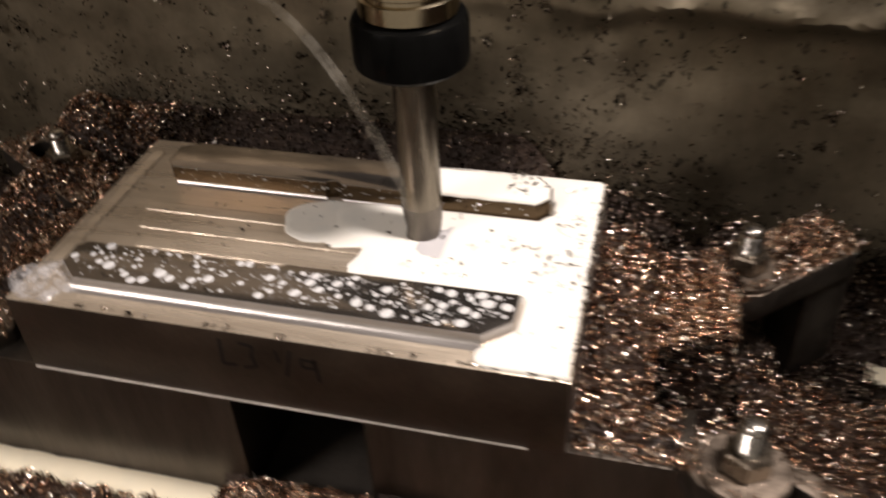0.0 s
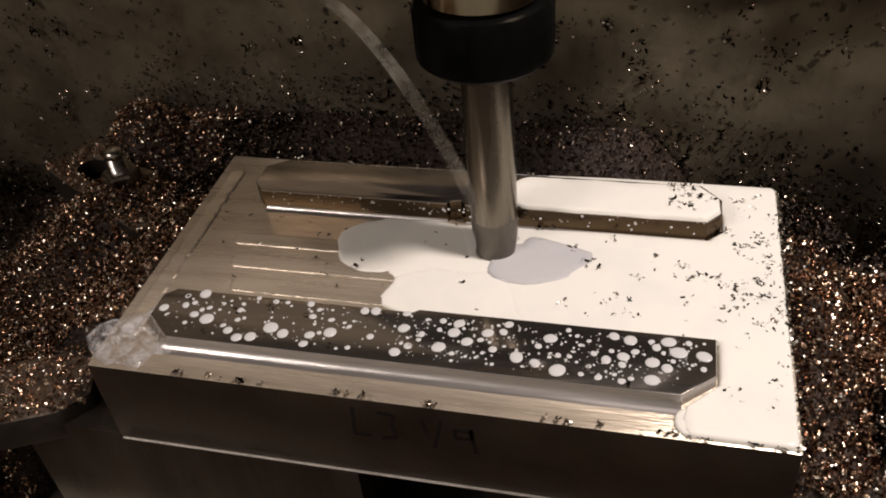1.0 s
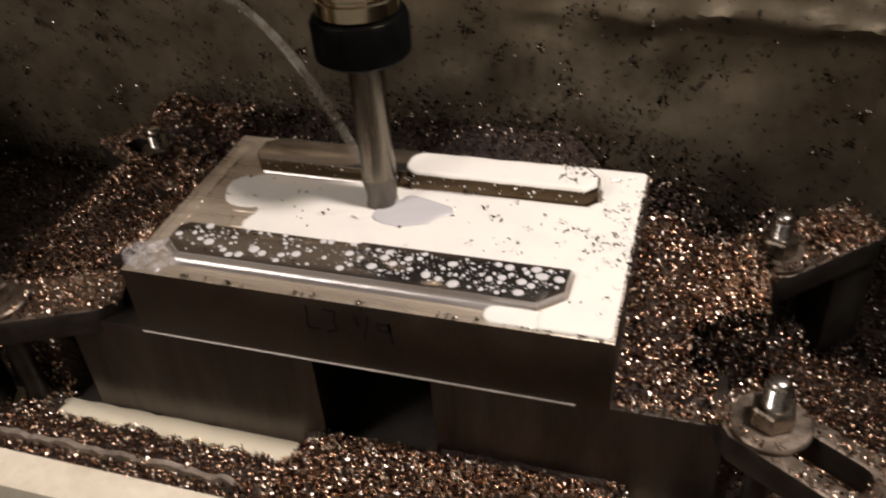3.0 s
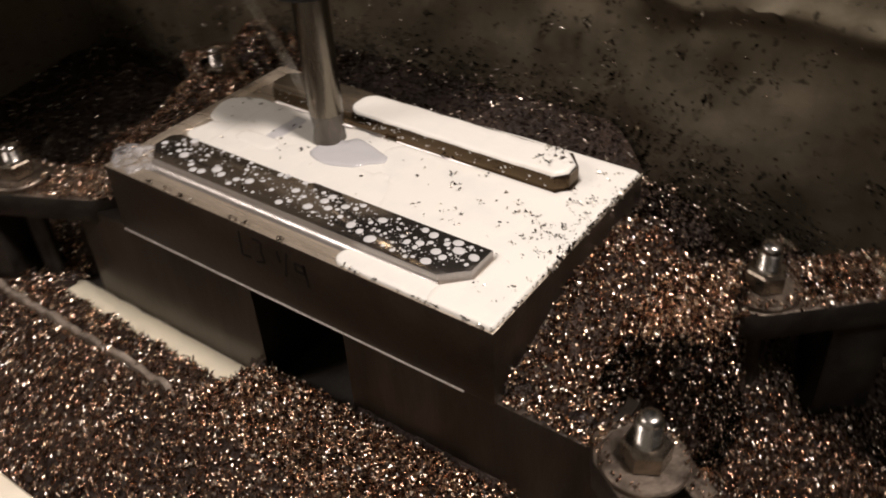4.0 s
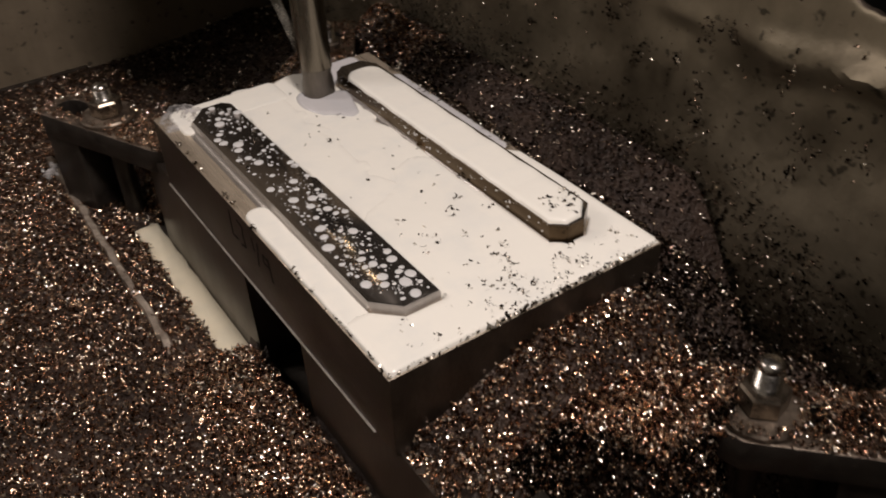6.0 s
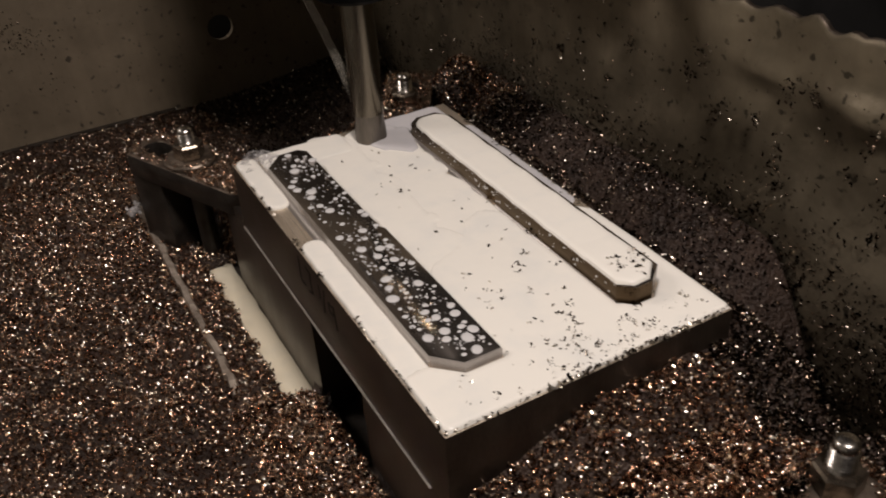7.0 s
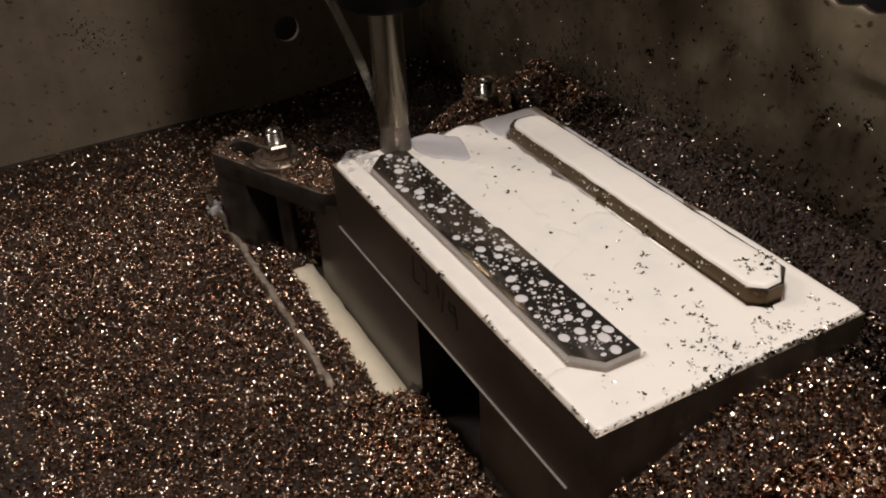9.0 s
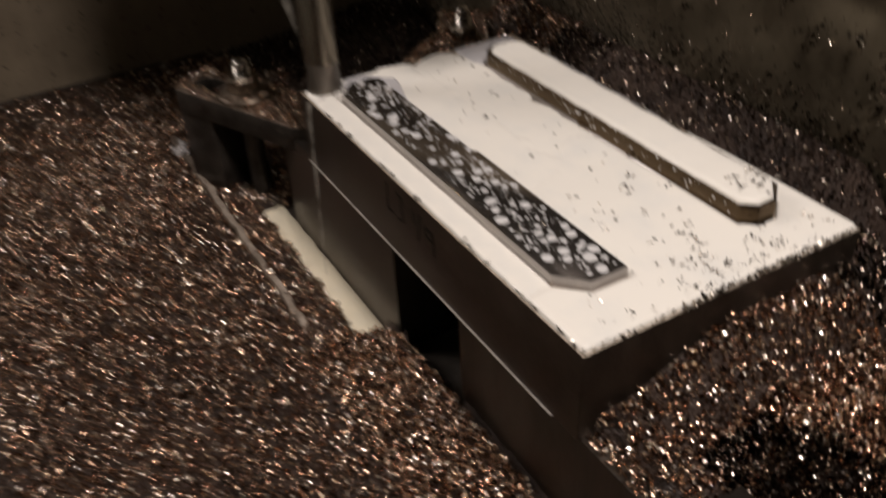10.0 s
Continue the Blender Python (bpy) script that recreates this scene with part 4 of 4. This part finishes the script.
def floating():
    g = np.random.default_rng(31)
    pts = []
    for cx, cy, s, n, z in ((0.205, 0.060, 0.010, 46, 0.0018), (0.190, 0.050, 0.016, 50, 0.0018), (0.185, 0.100, 0.005, 26, 0.0106), (0.160, 0.062, 0.018, 34, 0.0018), (0.206, 0.110, 0.006, 14, 0.0018),
                            (0.205, 0.020, 0.006, 10, 0.0018), (0.140, 0.075, 0.012, 12, 0.0018), (0.212, 0.085, 0.006, 22, 0.0018),
                            (0.2175, 0.030, 0.003, 16, 0.0016), (0.2175, 0.050, 0.004, 18, 0.0016), (0.2175, 0.072, 0.004, 18, 0.0016), (0.2175, 0.095, 0.004, 14, 0.0016)):
        for _ in range(int(n * 0.5) + 4):
            x, y = g.normal(cx, s), g.normal(cy, s)
            for _ in range(g.integers(1, 7)):
                pts.append((x + g.normal(0, 0.0011), y + g.normal(0, 0.0009), z))
    pts = np.array([p for p in pts if (0.135 < p[0] < 0.2185 and 0.002 < p[1] < 0.121) and (p[2] > 0.005) == (p[0] < 0.198 and p[1] > 0.0885 and p[1] < 0.108) and not (p[0] < 0.199 and p[1] < 0.0375)])
    loose = [(g.uniform(0.004, 0.130), g.uniform(0.040, 0.086), 0.0012) for _ in range(34)] + [(g.uniform(0.02, 0.19), g.uniform(0.014, 0.033), 0.0058) for _ in range(26)]
    rim = []
    for _ in range(110):
        along = g.random() < 0.26
        cx, cy, m = (g.uniform(0.03, 0.219), g.uniform(0.0002, 0.0014), g.integers(1, 5)) if along else (g.uniform(0.2182, 0.2198), g.uniform(0.003, 0.121), g.integers(1, 6))
        for _ in range(m):
            rim.append((cx + g.normal(0, 0.0012 if along else 0.0006), cy + g.normal(0, 0.0004 if along else 0.0015), 0.0012))
    for _ in range(70):
        rim.append((g.uniform(0.02, 0.21), g.normal(0.1205, 0.0008), 0.0010))
    pts = np.concatenate([pts, np.array(loose), np.array(rim)])
    chips("floating_chips", pts, g.uniform(0.0010, 0.0027, len(pts)), GREY_CHIPS, "small dark chips floating on the white coolant", 32, (1, 1, 0.6))


floating()


def strewn():
    """Chips lying on the clamps and washers."""
    g = np.random.default_rng(41)
    pts = []
    for cx, cy, turn, nose, tail, _, count, _ in CLAMPS:
        for _ in range(count):
            u, v = g.uniform(nose, tail), g.uniform(-0.0155, 0.0155)
            if g.random() < 0.3 + 0.7 * (u < -0.012) or g.random() < 0.5 * (u > 0.02):
                a = radians(turn)
                r = math.hypot(u, v)
                if r > 0.012 and (count > 5000 or not (abs(v) < 0.007 and u > -0.016 and u < 0.04)):
                    pts.append((cx + u * math.cos(a) - v * math.sin(a), cy + u * math.sin(a) + v * math.cos(a), -0.029 + (0.003 if r < 0.0172 else 0) + g.uniform(0, 0.001)))
    for _ in range(700):
        pts.append((g.uniform(0.221, 0.264), g.uniform(0.002, 0.012), -0.0365 + g.uniform(0, 0.002)))
    chips("strewn_chips", np.array(pts), g.uniform(0.0009, 0.0020, len(pts)), CHIPS, "loose chips strewn over the strap clamps", 42)


strewn()

# a low slot edge showing through the chips in front of the fixture
def slot_edge():
    bm = bmesh.new()
    n = 90
    rows = []
    for i in range(n + 1):
        x = -0.168 + 0.235 * i / n
        k = 0.0012 * noise.noise((x * 60, 0, 4)) + 0.0006 * noise.noise((x * 200, 0, 7))
        top = -0.0884 + 0.0030 * noise.noise((x * 90, 5, 1)) + 0.002 * noise.noise((x * 400, 1, 1)) - 0.006 * max(0, (x - 0.02) / 0.05) ** 2
        w = 0.0017 + 0.0010 * noise.noise((x * 150, 2, 2))
        rows.append([bm.verts.new((x, -0.0335 + k + dy, z)) for dy, z in ((-w - 0.0005, TABLE_Z), (-w, top), (w, top - 0.0008), (w + 0.004, TABLE_Z))])
    for a, b in zip(rows, rows[1:]):
        for i in range(3):
            bm.faces.new((a[i], a[i + 1], b[i + 1], b[i]))
    return bm


tagged(finish("slot_edge", slot_edge(), SLOT), "worn edge of a table slot showing through the chips", "table slot", kind="structure")

# ---- movement ----


def motions():
    walk(head, [(t, pose(x, y, 0)) for t, x, y in TOOL_ROWS])
    for ob, rows in SLIDES:
        rows = rows if rows[-1][0] >= 10 else rows + [(10, *rows[-1][1:])]
        walk(ob, [(t, pose(x, y, 0)) for t, x, y in rows])


motions()
